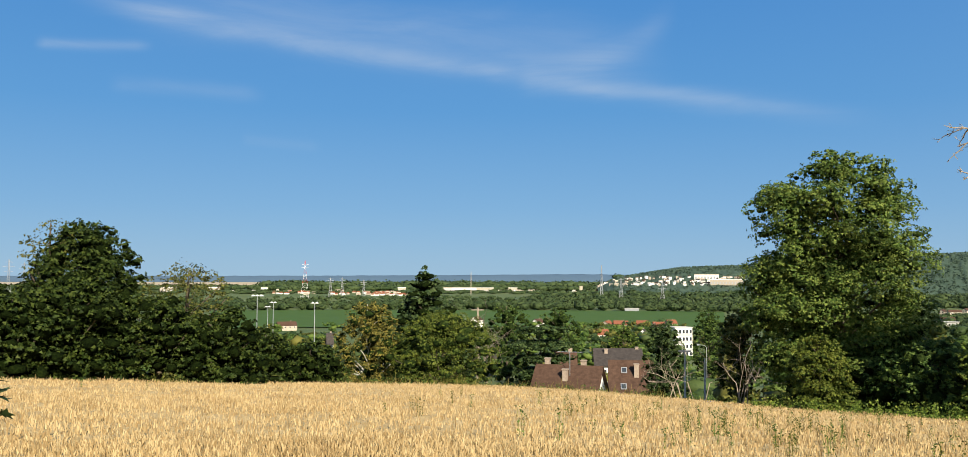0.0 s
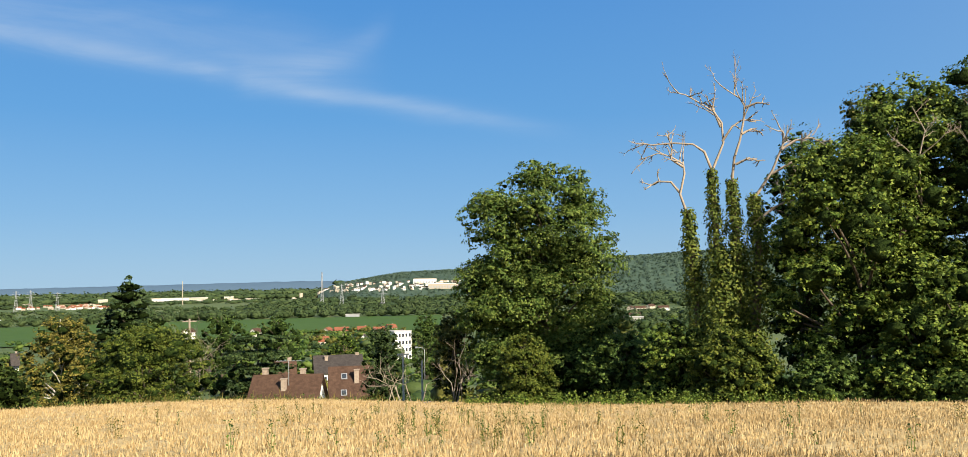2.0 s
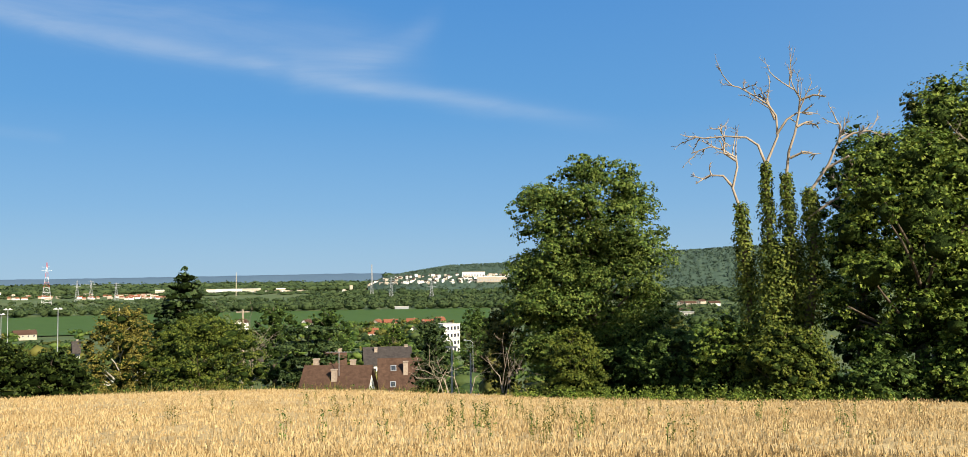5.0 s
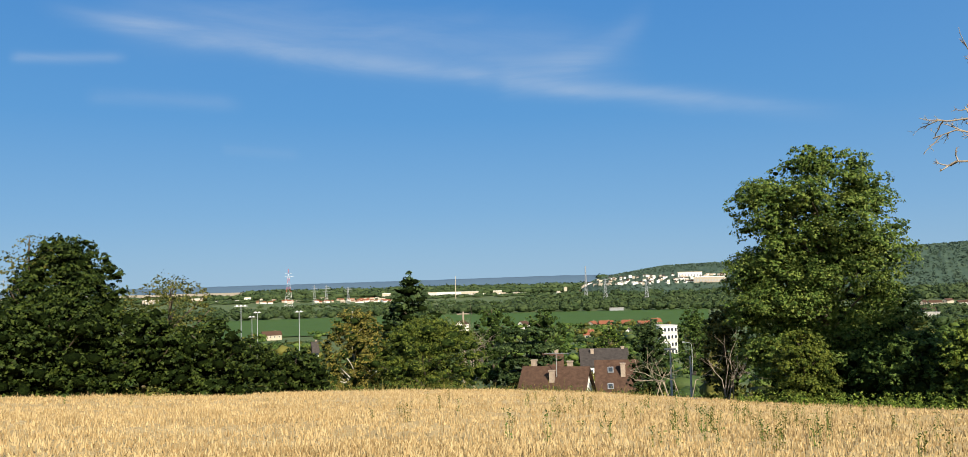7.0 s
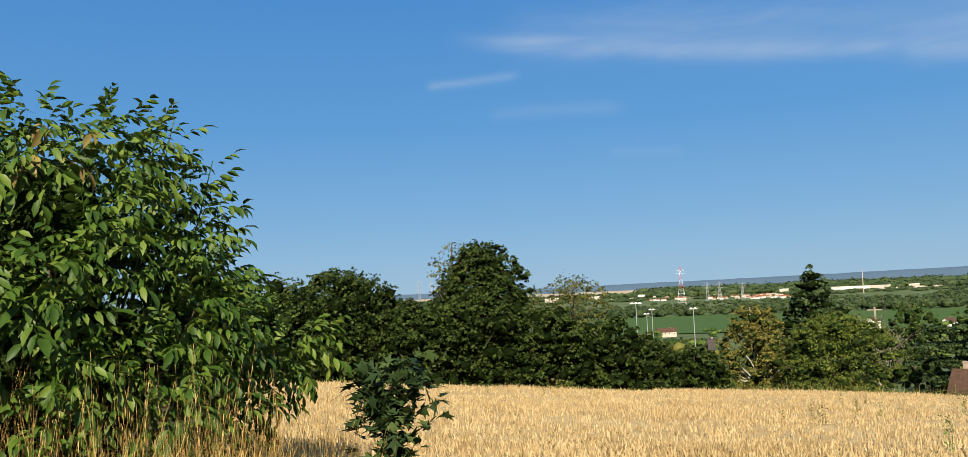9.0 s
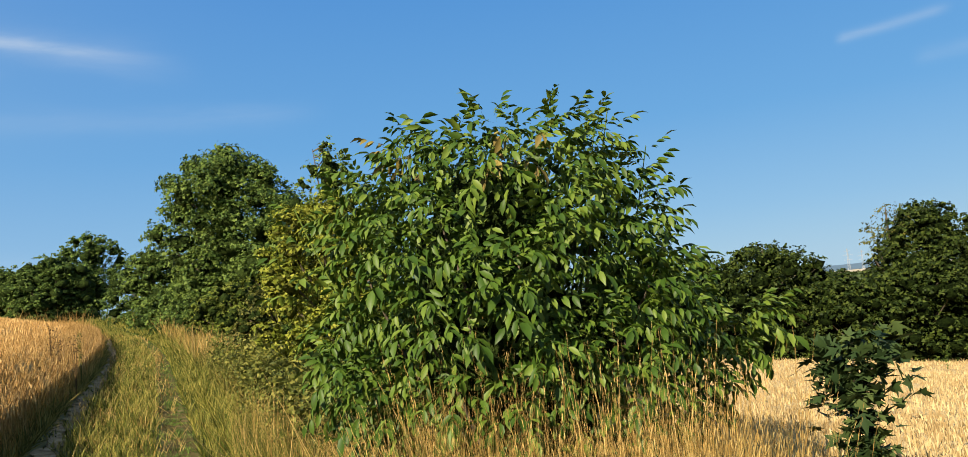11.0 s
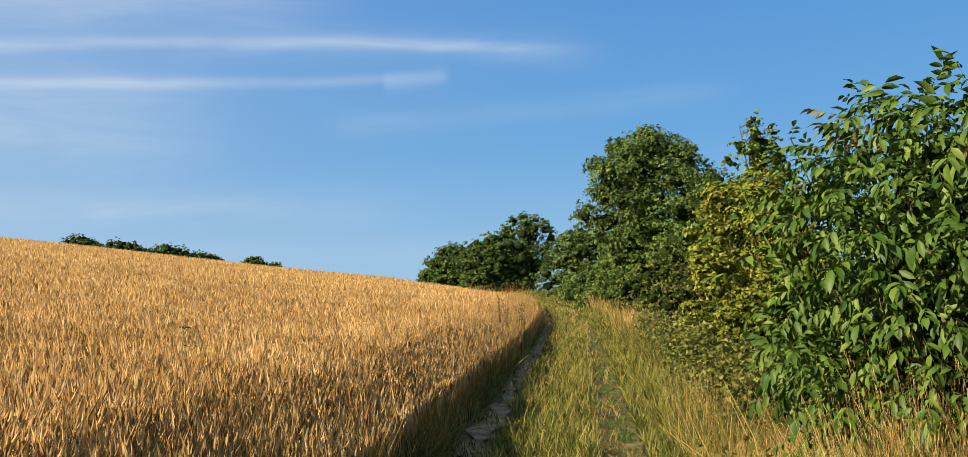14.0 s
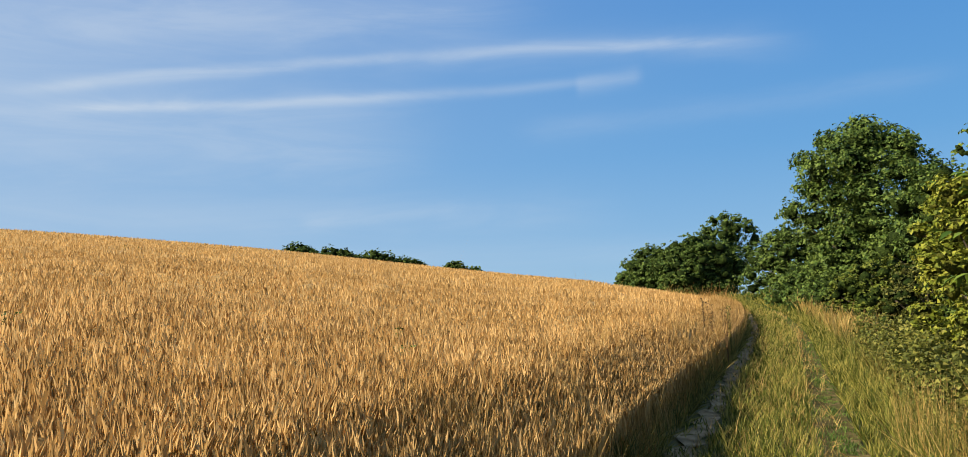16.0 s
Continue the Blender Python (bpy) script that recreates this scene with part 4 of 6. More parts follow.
def branch_set(rng, stems, forks=3, depth=2, reach=1.0):
    """Bare crooked stems that fork into shorter and thinner ones. stems: (points, first radius)."""
    out, todo = [], [(np.array(q[0], float), q[1], q[2] if len(q) > 2 else depth) for q in stems]
    while todo:
        p, r, k = todo.pop()
        out.append(tube(p, np.linspace(r, r * 0.35, len(p)), 5 if k > 1 else 3))
        if k == 0:
            continue
        length = np.linalg.norm(np.diff(p, axis=0), axis=1).sum()
        for j in range(forks + (k == depth)):
            q = rng.uniform(0.35, 1.0) * (len(p) - 1)
            i = min(int(q), len(p) - 2)
            s = p[i] + (p[i + 1] - p[i]) * (q - i)
            way = p[i + 1] - p[i]
            way = way / np.linalg.norm(way) + rng.normal(0, 0.75, 3)
            way /= np.linalg.norm(way)
            L = length * rng.uniform(0.2, 0.4) * reach
            m = 5
            bend = np.cumsum(rng.normal(0, 0.16, (m, 3)) + np.array([0, 0, 0.05]), axis=0)
            pts = s + np.linspace(0, 1, m)[:, None] * L * way + bend * np.linspace(0, 1, m)[:, None] * L * 0.35
            todo.append((pts, r * (0.62 - 0.2 * q / len(p)), k - 1))
    return join(out)


def dead_ivy_tree(az, d):
    """A dead tree: stems clad in ivy below, bare bleached limbs above. Local x runs across the view, z up, in metres."""
    rng = np.random.default_rng(200)
    foot = spot(az, d)
    ob = thing("dead_tree", foot, "dead tree with bleached bare limbs and ivy clad stems", "tree", turn=-az)
    z0 = height_at(-7.5, d) - foot.z

    def line(y, *xz):
        """A bent line through places across and up, y metres back."""
        return [(x, y + 0.15 * math.sin(3 * x + z), 0.96 * (z if z < 10 else 10 + 0.88 * (z - 10)) + z0) for x, z in xz]

    # ivy stems: line, half width of the ivy at foot and top
    lower = [(line(0.2, (-0.75, -0.5), (-1.15, 4.6), (-1.35, 7.0), (-1.5, 9.9)), 1.0, 0.36),
             (line(0.0, (0.1, -0.5), (0.05, 5.2), (-0.1, 8.0), (-0.25, 12.2)), 1.3, 0.3),
             (line(-0.3, (0.85, -0.5), (1.05, 5.2), (0.9, 8.0), (0.7, 11.6)), 1.25, 0.3),
             (line(-0.6, (1.2, 1.0), (1.75, 5.0), (1.95, 8.0), (1.75, 10.5)), 1.1, 0.4),
             (line(-0.8, (-0.5, -0.4), (-0.2, 2.2), (0.15, 4.8), (0.3, 7.6)), 2.3, 1.0)]
    limbs_ = [line(0.2, (-1.55, 9.8), (-1.85, 10.9), (-1.6, 12.2), (-1.65, 12.8), (-2.3, 13.3), (-2.9, 13.5), (-3.9, 13.2)),
              line(0.3, (-1.85, 11.0), (-2.3, 11.7), (-3.0, 11.8), (-3.7, 11.3)),
              line(0.2, (-1.65, 12.6), (-2.25, 13.1), (-2.2, 14.0), (-2.5, 14.8)),
              line(0.0, (-0.2, 12.2), (-0.55, 13.4), (-1.1, 13.9), (-2.1, 14.1), (-3.2, 14.0), (-3.7, 14.2)),
              line(-0.1, (-0.2, 12.2), (0.15, 13.2), (0.4, 13.9), (0.35, 15.1), (0.0, 15.8), (-0.75, 16.5), (-1.4, 17.0), (-1.75, 17.1)),
              line(0.1, (0.3, 14.9), (-0.1, 16.2), (-0.6, 16.5), (-0.1, 16.6)),
              line(-0.2, (0.35, 14.0), (0.85, 14.8), (1.35, 15.2), (1.9, 15.2)),
              line(-0.4, (0.75, 11.5), (0.9, 12.9), (1.2, 13.9), (1.4, 15.0), (1.5, 16.0), (1.3, 16.5), (0.7, 17.0), (0.5, 17.2)),
              line(-0.5, (1.5, 15.9), (2.1, 16.1), (2.5, 16.0)),
              line(-0.4, (1.3, 14.3), (1.8, 14.6), (2.3, 14.3)),
              line(-0.5, (0.95, 12.5), (1.6, 12.8), (2.1, 12.6)),
              line(-0.6, (1.85, 10.5), (2.7, 12.0), (3.2, 13.4), (3.3, 14.1), (3.05, 14.6)),
              line(-0.7, (3.15, 13.2), (3.85, 13.7), (4.6, 13.8), (5.2, 13.3)),
              line(-0.6, (2.65, 11.8), (3.6, 12.4), (3.8, 11.9), (3.7, 10.9)),
              line(-0.8, (1.6, 9.0), (2.7, 9.8), (3.2, 10.1), (3.05, 10.5), (3.7, 10.8))]
    v, f = join([tube(p, np.linspace(0.26, 0.12, 4), 7) for p, _, _ in lower[:4]])
    put("trunk", mesh_np("trunk", v, f, M_BARK, True), ob)
    v, f = branch_set(rng, [(p, 0.075) for p in limbs_], 5, 3, 0.8)
    put("bare_wood", mesh_np("bare_wood", v, f, M_DEAD, True), ob, "bleached bare limbs")
    P, Nn = [], []
    for p, w0, w1 in lower:
        p = np.array(p)
        n = int(4400 + 1800 * (w0 > 2))
        t = rng.uniform(0, 1, n)
        q = t * 3
        i = np.minimum(q.astype(int), 2)
        c = p[i] + (p[i + 1] - p[i]) * (q - i)[:, None]
        o = rng.normal(0, 1, (n, 3)) * np.array([1, 1, 0.4])
        o /= np.linalg.norm(o, axis=1, keepdims=True)
        lump = 0.82 + 0.42 * np.sin(t * 38 + o[:, 1] * 2) * np.sin(t * 17 + o[:, 0] * 2.5)
        P.append(c + o * ((w0 + (w1 - w0) * t ** 0.8) * lump * rng.uniform(0.75, 1.1, n))[:, None])
        Nn.append(o + np.array([0, 0, 0.45]) + rng.normal(0, 0.3, (n, 3)))
    P, Nn = np.concatenate(P), np.concatenate(Nn)
    v, f = scatter(LEAF_V, LEAF_F, P, frames_from(Nn, rng.uniform(0, 6.28, len(P)), rng.uniform(0.1, 0.22, len(P))))
    put("ivy", mesh_np("ivy", v, f, M_IVY), ob, "green ivy round the stems")


dead_ivy_tree(33.48, 46)


def bare_limb(az, d, el, spread, tall, seed, turn=0.0):
    """A bleached dead limb standing out of the foliage of the wood."""
    rng = np.random.default_rng(seed)
    x, y = polar(az, d)
    z = height_at(el, d)
    ob = thing("bare_tree", (x, y, float(ground(x, y))), "bleached bare tree among the leafy trees of the wood", "tree", "bare trees of the wood", -az + turn)
    b = z - float(ground(x, y))
    stems = [([(0, 4.0, -0.2), (0.1, 3.6, b * 0.6), (0, 0.8, b - 0.7), (0, 0, b)], 0.06, 0),
             ([(0, 0, b), (spread * 0.15, -0.2, b + tall * 0.5), (-spread * 0.1, -0.2, b + tall)], 0.042, 2),
             ([(0, 0, b), (spread * 0.4, -0.3, b + tall * 0.25), (spread * 0.7, -0.3, b + tall * 0.5)], 0.034, 2),
             ([(0, 0.1, b * 0.98), (-spread * 0.3, -0.2, b + tall * 0.2), (-spread * 0.55, -0.2, b + tall * 0.4)], 0.03, 2)]
    v, f = branch_set(rng, stems, 5, 2)
    put("bare_wood", mesh_np("bare_wood", v, f, M_DEAD, True), ob)


for k, (a_, d_, e_, sp, tl) in enumerate(((50.11, 45.5, 7.68, 1.6, 3.6), (48.09, 46, 7.05, 1.4, 2.6), (48.93, 43.5, 0.47, 1.3, 2.4),
        (49.65, 43.2, 0.45, 1.6, 2.0), (55.26, 45, 7.28, 2.4, 2.6), (56.53, 44.5, 6.45, 2.2, 2.8), (45.15, 46, 6.82, 2.0, 2.4),
        (52.82, 47, 8.96, 1.8, 2.0), (57.80, 43.5, 2.76, 1.6, 2.4))):
    bare_limb(a_, d_, e_, sp, tl, 210 + k)

# fallen dead boughs at the field edge
def fallen_boughs(az, d, wide, tall, seed, label):
    rng = np.random.default_rng(seed)
    ob = thing("dead_boughs", spot(az, d), label, "dead branches", turn=-az)
    stems = []
    for k in range(6):
        x0, x1 = rng.uniform(-0.3, 0.3) * wide, rng.uniform(-0.5, 0.5) * wide
        stems.append(([(x0, 0, 0), (x0 * 0.6 + x1 * 0.4, 0.2, tall * 0.55), (x1, rng.uniform(-0.5, 0.5), tall * rng.uniform(0.5, 1.0)), (x1 * 1.5, 0, tall * rng.uniform(0.3, 1.0))], 0.038))
    v, f = branch_set(rng, stems, 3, 2)
    put("bare_wood", mesh_np("bare_wood", v, f, M_DEAD, True), ob)


fallen_boughs(13.02, 58, 4.2, height_at(-5.30, 58) - spot(13.07, 58).z, 230, "pale dead boughs lying at the field edge")
fallen_boughs(16.25, 55, 2.6, height_at(-5.02, 55) - spot(16.31, 55).z, 231, "pale dead boughs standing at the field edge")
fallen_boughs(0.06, 98, 3.0, height_at(-2.26, 98) - spot(0.06, 98).z, 232, "drooping leafless birch in a garden")

# the trees along the track
tree("ash_tree", "big round green tree beside the track", -67.62, 46, 7.1, 11.05, 0.06, M_LEAF_DARK, 0.3, 27000, 160, "round")
tree("track_tree", "dense green tree beside the track", -72.3, 52, 4.4, 5.70, 0.0, M_LEAF_DARK, 0.26, 9000, 161, "shrub")
tree("far_oak", "dark green oak where the track bends", -77.62, 85, 7.5, 5.65, 0.0, M_LEAF_DARK, 0.34, 8000, 162, "shrub")
tree("far_oak", "dark green oak where the track bends", -80.59, 88, 6.5, 4.98, 0.0, M_LEAF_DARK, 0.34, 7000, 163, "shrub")
tree("far_oak", "airy dark tree where the track bends", -75.80, 90, 6.0, 6.49, 0.1, M_LEAF_DARK, 0.36, 6000, 164, "round")
tree("yellow_shrub", "yellowing shrub with small bright leaves", -61.38, 15, 2.4, 7.74, 0.02, M_LEAF_YELLOW, 0.125, 15000, 165, "tall", girth=0.05, category="shrub")
tree("track_tree", "dark tree behind the yellow shrub", -63.20, 40, 6.2, 8.54, 0.0, M_LEAF_DARK, 0.28, 11000, 166, "shrub")
tree("track_tree", "slender young tree with blue green leaves", -60.97, 17, 1.4, 11.12, 0.2, M_LEAF, 0.1, 3000, 167, "tall", girth=0.05)
tree("track_shrub", "green shrub at the side of the track", -67.43, 38, 3.8, 3.32, 0.0, M_LEAF_BRIGHT, 0.2, 6000, 168, "shrub", category="shrub")
tree("track_shrub", "brown green thorn shrub", -64.96, 30, 2.6, 3.13, 0.0, M_LEAF_OLIVE, 0.16, 5000, 169, "shrub", category="shrub")

tree("track_shrub", "dense green shrub in the hedge by the track", -70.6, 46, 4.2, 3.41, 0.0, M_LEAF_DARK, 0.24, 7000, 176, "shrub", category="shrub")
tree("track_shrub", "dense green shrub in the hedge by the track", -69.05, 43, 5.0, 2.83, 0.0, M_LEAF_DARK, 0.24, 7000, 177, "shrub", category="shrub")
tree("track_shrub", "dark thorn shrub in the hedge by the track", -59.36, 24, 4.4, 3.49, 0.0, M_LEAF_DARK, 0.16, 9000, 178, "shrub", category="shrub")
tree("track_shrub", "dark thorn shrub in the hedge by the track", -55.43, 26, 5.0, 2.36, 0.0, M_LEAF_DARK, 0.16, 9000, 179, "shrub", category="shrub")
tree("track_shrub", "dark thorn shrub behind the walnut bush", -49.77, 30, 6.0, 1.48, 0.0, M_LEAF_DARK, 0.18, 9000, 181, "shrub", category="shrub")
tree("hedge_tree", "dark green tree in the hedge behind the bush", -41.79, 44, 8.0, 2.35, 0.0, M_LEAF_DARK, 0.3, 8000, 182, "shrub", group="field hedge")
tree("far_oak", "dark green oak where the track bends", -78.64, 84, 6.5, 5.22, 0.0, M_LEAF_DARK, 0.34, 7000, 183, "shrub")
tree("far_oak", "dark green oak where the track bends", -81.97, 90, 3.6, 3.50, 0.0, M_LEAF_DARK, 0.34, 4000, 184, "shrub")
tree("track_shrub", "low green shrub where the track bends", -77.6, 84, 5.0, 3.0, 0.0, M_LEAF_DARK, 0.28, 4500, 185, "shrub", category="shrub")
tree("track_shrub", "low dark shrub beside the yellowing shrub", -59.79, 14.5, 2.4, 1.31, 0.0, M_LEAF_OLIVE, 0.09, 7000, 186, "shrub", category="shrub")
# shrubs on the skyline of the hill
tree("skyline_shrub", "dark shrub on the brow of the wheat field", -103.70, 135, 6.4, 6.26, 0.0, M_LEAF_DARK, 0.4, 2600, 170, "shrub", category="shrub")
tree("skyline_shrub", "dark shrub on the brow of the wheat field", -101.53, 136, 8.5, 5.98, 0.0, M_LEAF_DARK, 0.4, 2600, 171, "shrub", category="shrub")
tree("skyline_shrub", "dark shrub on the brow of the wheat field", -98.93, 137, 8.5, 5.67, 0.0, M_LEAF_DARK, 0.4, 2600, 172, "shrub", category="shrub")
tree("skyline_shrub", "dark shrub on the brow of the wheat field", -96.82, 138, 7.0, 5.17, 0.0, M_LEAF_DARK, 0.4, 2000, 173, "shrub", category="shrub")
tree("skyline_shrub", "dark shrub on the brow of the wheat field", -93.58, 136, 4.2, 4.65, 0.0, M_LEAF_DARK, 0.4, 2000, 174, "shrub", category="shrub")
tree("skyline_shrub", "dark shrub on the brow of the wheat field", -92.35, 136, 3.2, 4.21, 0.0, M_LEAF_DARK, 0.4, 1500, 175, "shrub", category="shrub")

# ---------------------------------------------------------------- walnut bush
LEAFLET_V = np.array([[0, 0, 0], [0.28, 0.165, 0.05], [0.64, 0.185, -0.02], [1, 0, -0.3], [0.64, -0.185, -0.02], [0.28, -0.165, 0.05], [0.32, 0, -0.03], [0.66, 0, -0.11]])
LEAFLET_F = np.array([[0, 6, 1], [1, 6, 7], [1, 7, 2], [2, 7, 3], [0, 5, 6], [5, 4, 7], [5, 7, 6], [4, 3, 7]])


def walnut_leaf(rng, size):
    """One feathered leaf of seven leaflets that droop from a bent midrib, pointing along +x."""
    out = []
    t = np.array([0.0, 0.35, 0.7, 1.0])
    rib = np.stack([t * 0.9, 0 * t, 0.1 * t - 0.32 * t ** 2], 1) * size
    out.append((np.array([rib[0], rib[1] + [0, 0.006, 0], rib[1] - [0, 0.006, 0], rib[3]]), np.array([[0, 1, 2], [1, 3, 2]])))
    P, Mt = [], []
    for k, s, a in ((0.34, 0.62, 1), (0.36, 0.62, -1), (0.62, 0.8, 1), (0.64, 0.8, -1), (0.86, 0.85, 1), (0.88, 0.85, -1), (1.0, 1.0, 0)):
        p = np.array([np.interp(k, t, rib[:, i]) for i in range(3)])
        way = np.array([0.62 if a else 1.0, a * 0.8, -0.5 - 0.45 * k + rng.normal(0, 0.35)])
        way /= np.linalg.norm(way)
        side = np.cross([0, 0, 1.0], way) + rng.normal(0, 0.2, 3)
        side -= way * side.dot(way)
        side /= np.linalg.norm(side)
        P.append(p)
        Mt.append(np.stack([way, side, np.cross(way, side)], 1) * size * 0.42 * s * rng.uniform(0.85, 1.15))
    out.append(scatter(LEAFLET_V, LEAFLET_F, np.array(P), np.array(Mt)))
    return join(out)


def walnut_bush(az, d):
    rng = np.random.default_rng(180)
    at = spot(az, d)
    bush = thing("walnut_bush", at, "young walnut bush with large drooping feathered leaves", "bush")
    a = radians(az)
    right, away = np.array([math.cos(a), -math.sin(a), 0]), np.array([math.sin(a), math.cos(a), 0])
    # outline: height share, half width to either side
    hs, lo, hi = [0.0, 0.12, 0.3, 0.5, 0.66, 0.8, 0.92, 1.0], [0.4, 0.8, 1.2, 1.42, 1.4, 1.32, 1.12, 0.7], [0.6, 0.9, 1.22, 1.42, 1.3, 1.24, 1.15, 0.8]
    H = 3.1
    stems = []
    for k in range(11):
        ang = k * 2.39996
        r = math.sqrt((k + 0.5) / 11) * 1.05
        top = np.array([r * math.cos(ang), r * math.sin(ang), H * (0.93 - 0.32 * r * r) * rng.uniform(0.9, 1.0)])
        q = np.linspace(0, 1, 6)[:, None]
        pts = np.array([0.05 * math.cos(ang), 0.05 * math.sin(ang), -0.1]) * (1 - q) + top * q + np.array([0, 0, 0.35]) * q * (1 - q) + rng.normal(0, 0.03, (6, 3)) * q
        stems.append((pts, tube(pts, np.linspace(0.032, 0.006, 6), 6)))
    v, f = join([t for _, t in stems])
    put("trunk", mesh_np("trunk", v, f, M_BARK, True), bush, "thin grey brown stems")
    # core coloured dark, painting the shade in gaps between the leaves
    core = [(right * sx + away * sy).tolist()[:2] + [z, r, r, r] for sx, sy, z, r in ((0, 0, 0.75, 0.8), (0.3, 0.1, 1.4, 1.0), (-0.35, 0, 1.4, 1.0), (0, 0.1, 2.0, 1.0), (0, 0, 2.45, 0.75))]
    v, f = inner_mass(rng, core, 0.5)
    put("shade_filler", mesh_np("shade_filler", v, f, M_SHADE_FILLER, True), bush, "dense inner foliage, coloured dark as shade")
    meshes = []
    for k in range(8):
        v, f = walnut_leaf(rng, 1.0)
        meshes.append((v, f, mesh_np("leaf", v, f, M_WALNUT, False)))
    young = [mesh_np("leaf", v, f, M_YOUNG, False) for v, f, _ in meshes[:3]]
    rest, made = [], 0

    def leaf_at(p, out, size, outer, high):
        """One leaf from p along out; the first few hundred on the outside stand as parts of their own."""
        nonlocal made
        out = out / np.linalg.norm(out)
        side = np.cross(np.array([0, 0, 1.0]) + rng.normal(0, 0.2, 3), out)
        side /= np.linalg.norm(side)
        m = np.stack([out, side, np.cross(out, side)], 1) * size
        k = int(rng.integers(0, 8))
        if outer and made < 300 and -(p @ away) > -0.1:
            ob = new("leaf", young[k % 3] if high and rng.uniform() < 0.3 else meshes[k][2])
            ob.parent = bush
            ob.matrix_basis = Matrix.Translation(p) @ Matrix(m.tolist()).to_4x4()
            made += 1
        else:
            v, f, _ = meshes[k]
            rest.append((v @ m.T + p, f))

    # shoots that end on the outline, with leaves whorled round their last stretch
    tips = []
    for i in range(330):
        hh = 0.24 + 0.76 * rng.uniform(0, 1) ** 0.9
        ang, shell = i * 2.39996, rng.uniform(0.62, 1.0)
        x = math.cos(ang)
        half = np.interp(hh, hs, hi if x > 0 else lo) * shell * 0.86
        tips.append((right * x * half + away * math.sin(ang) * half + np.array([0, 0, 0.12 + hh * (H - 0.3)]), right * x + away * math.sin(ang), hh, shell > 0.85))
    # a long low bough that reaches out over the wheat
    for t in np.linspace(0.0, 1.0, 9):
        for k in (-1, 1):
            tips.append((right * (1.0 + 0.62 * t) + away * (0.1 + 0.22 * k * (1 - t)) + np.array([0, 0, 1.25 + 0.42 * t + 0.16 * k * (1 - t)]), right + away * 0.5 * k, 0.45, True))
    for tip, way, hh, outer in tips:
        axis = way * (0.95 - 0.6 * hh) + np.array([0, 0, 0.1 + 0.8 * hh]) + rng.normal(0, 0.25, 3)
        axis /= np.linalg.norm(axis)
        e1 = np.cross(axis, [0.3, 0.2, 1.0])
        e1 /= np.linalg.norm(e1)
        e2 = np.cross(axis, e1)
        turn0, count = rng.uniform(0, 6.283), int(rng.integers(6, 10))
        for j in range(count):
            k = j / (count - 1)
            a_ = turn0 + j * 2.39996
            out = (e1 * math.cos(a_) + e2 * math.sin(a_)) * (1 - 0.5 * k) + axis * (0.35 + 0.6 * k) + np.array([0, 0, -0.3])
            leaf_at(tip - axis * 0.26 * (1 - k), out, rng.uniform(0.2, 0.3) * (1.0 - 0.25 * k), outer, hh > 0.9)
    # upright shoots over the outline
    for sx, sy, z0, z1 in ((-0.62, 0.1, 2.35, 3.02), (-0.2, 0.3, 2.6, 3.0), (0.72, 0.0, 2.5, 3.04), (0.62, -0.2, 2.4, 3.0), (-1.3, 0.0, 2.0, 2.62), (-1.0, 0.2, 2.3, 2.9), (0.95, 0.1, 2.0, 2.8), (0.15, -0.2, 2.6, 2.98)):
        q = np.linspace(0, 1, 5)[:, None]
        foot, tip = right * sx * 0.55 + away * sy + np.array([0, 0, z0 - 0.7]), right * sx + away * sy + np.array([0, 0, z1 - 0.05])
        v, f = tube(foot * (1 - q) + tip * q + right * sx * 0.1 * q * (1 - q), np.linspace(0.012, 0.004, 5), 4)
        rest.append((v, np.concatenate([f[:, :3], f[:, [0, 2, 3]]])))
        for j in range(9):
            k = j / 8
            ang = j * 2.4 + sx * 7
            out = np.array([math.cos(ang), math.sin(ang), 0.35 + 0.9 * k])
            out /= np.linalg.norm(out)
            side = np.cross([0, 0, 1.0], out)
            side /= np.linalg.norm(side)
            m = np.stack([out, side, np.cross(out, side)], 1) * (0.3 - 0.13 * k)
            v, f, _ = meshes[j % 8]
            rest.append((v @ m.T + right * sx + away * sy + np.array([0, 0, z0 + (z1 - z0 - 0.1) * k]), f))
    v, f = join(rest)
    put("foliage", mesh_np("foliage", v, f, M_WALNUT), bush, kind="stuff")
    return bush


walnut_bush(-50.0, 5.7)

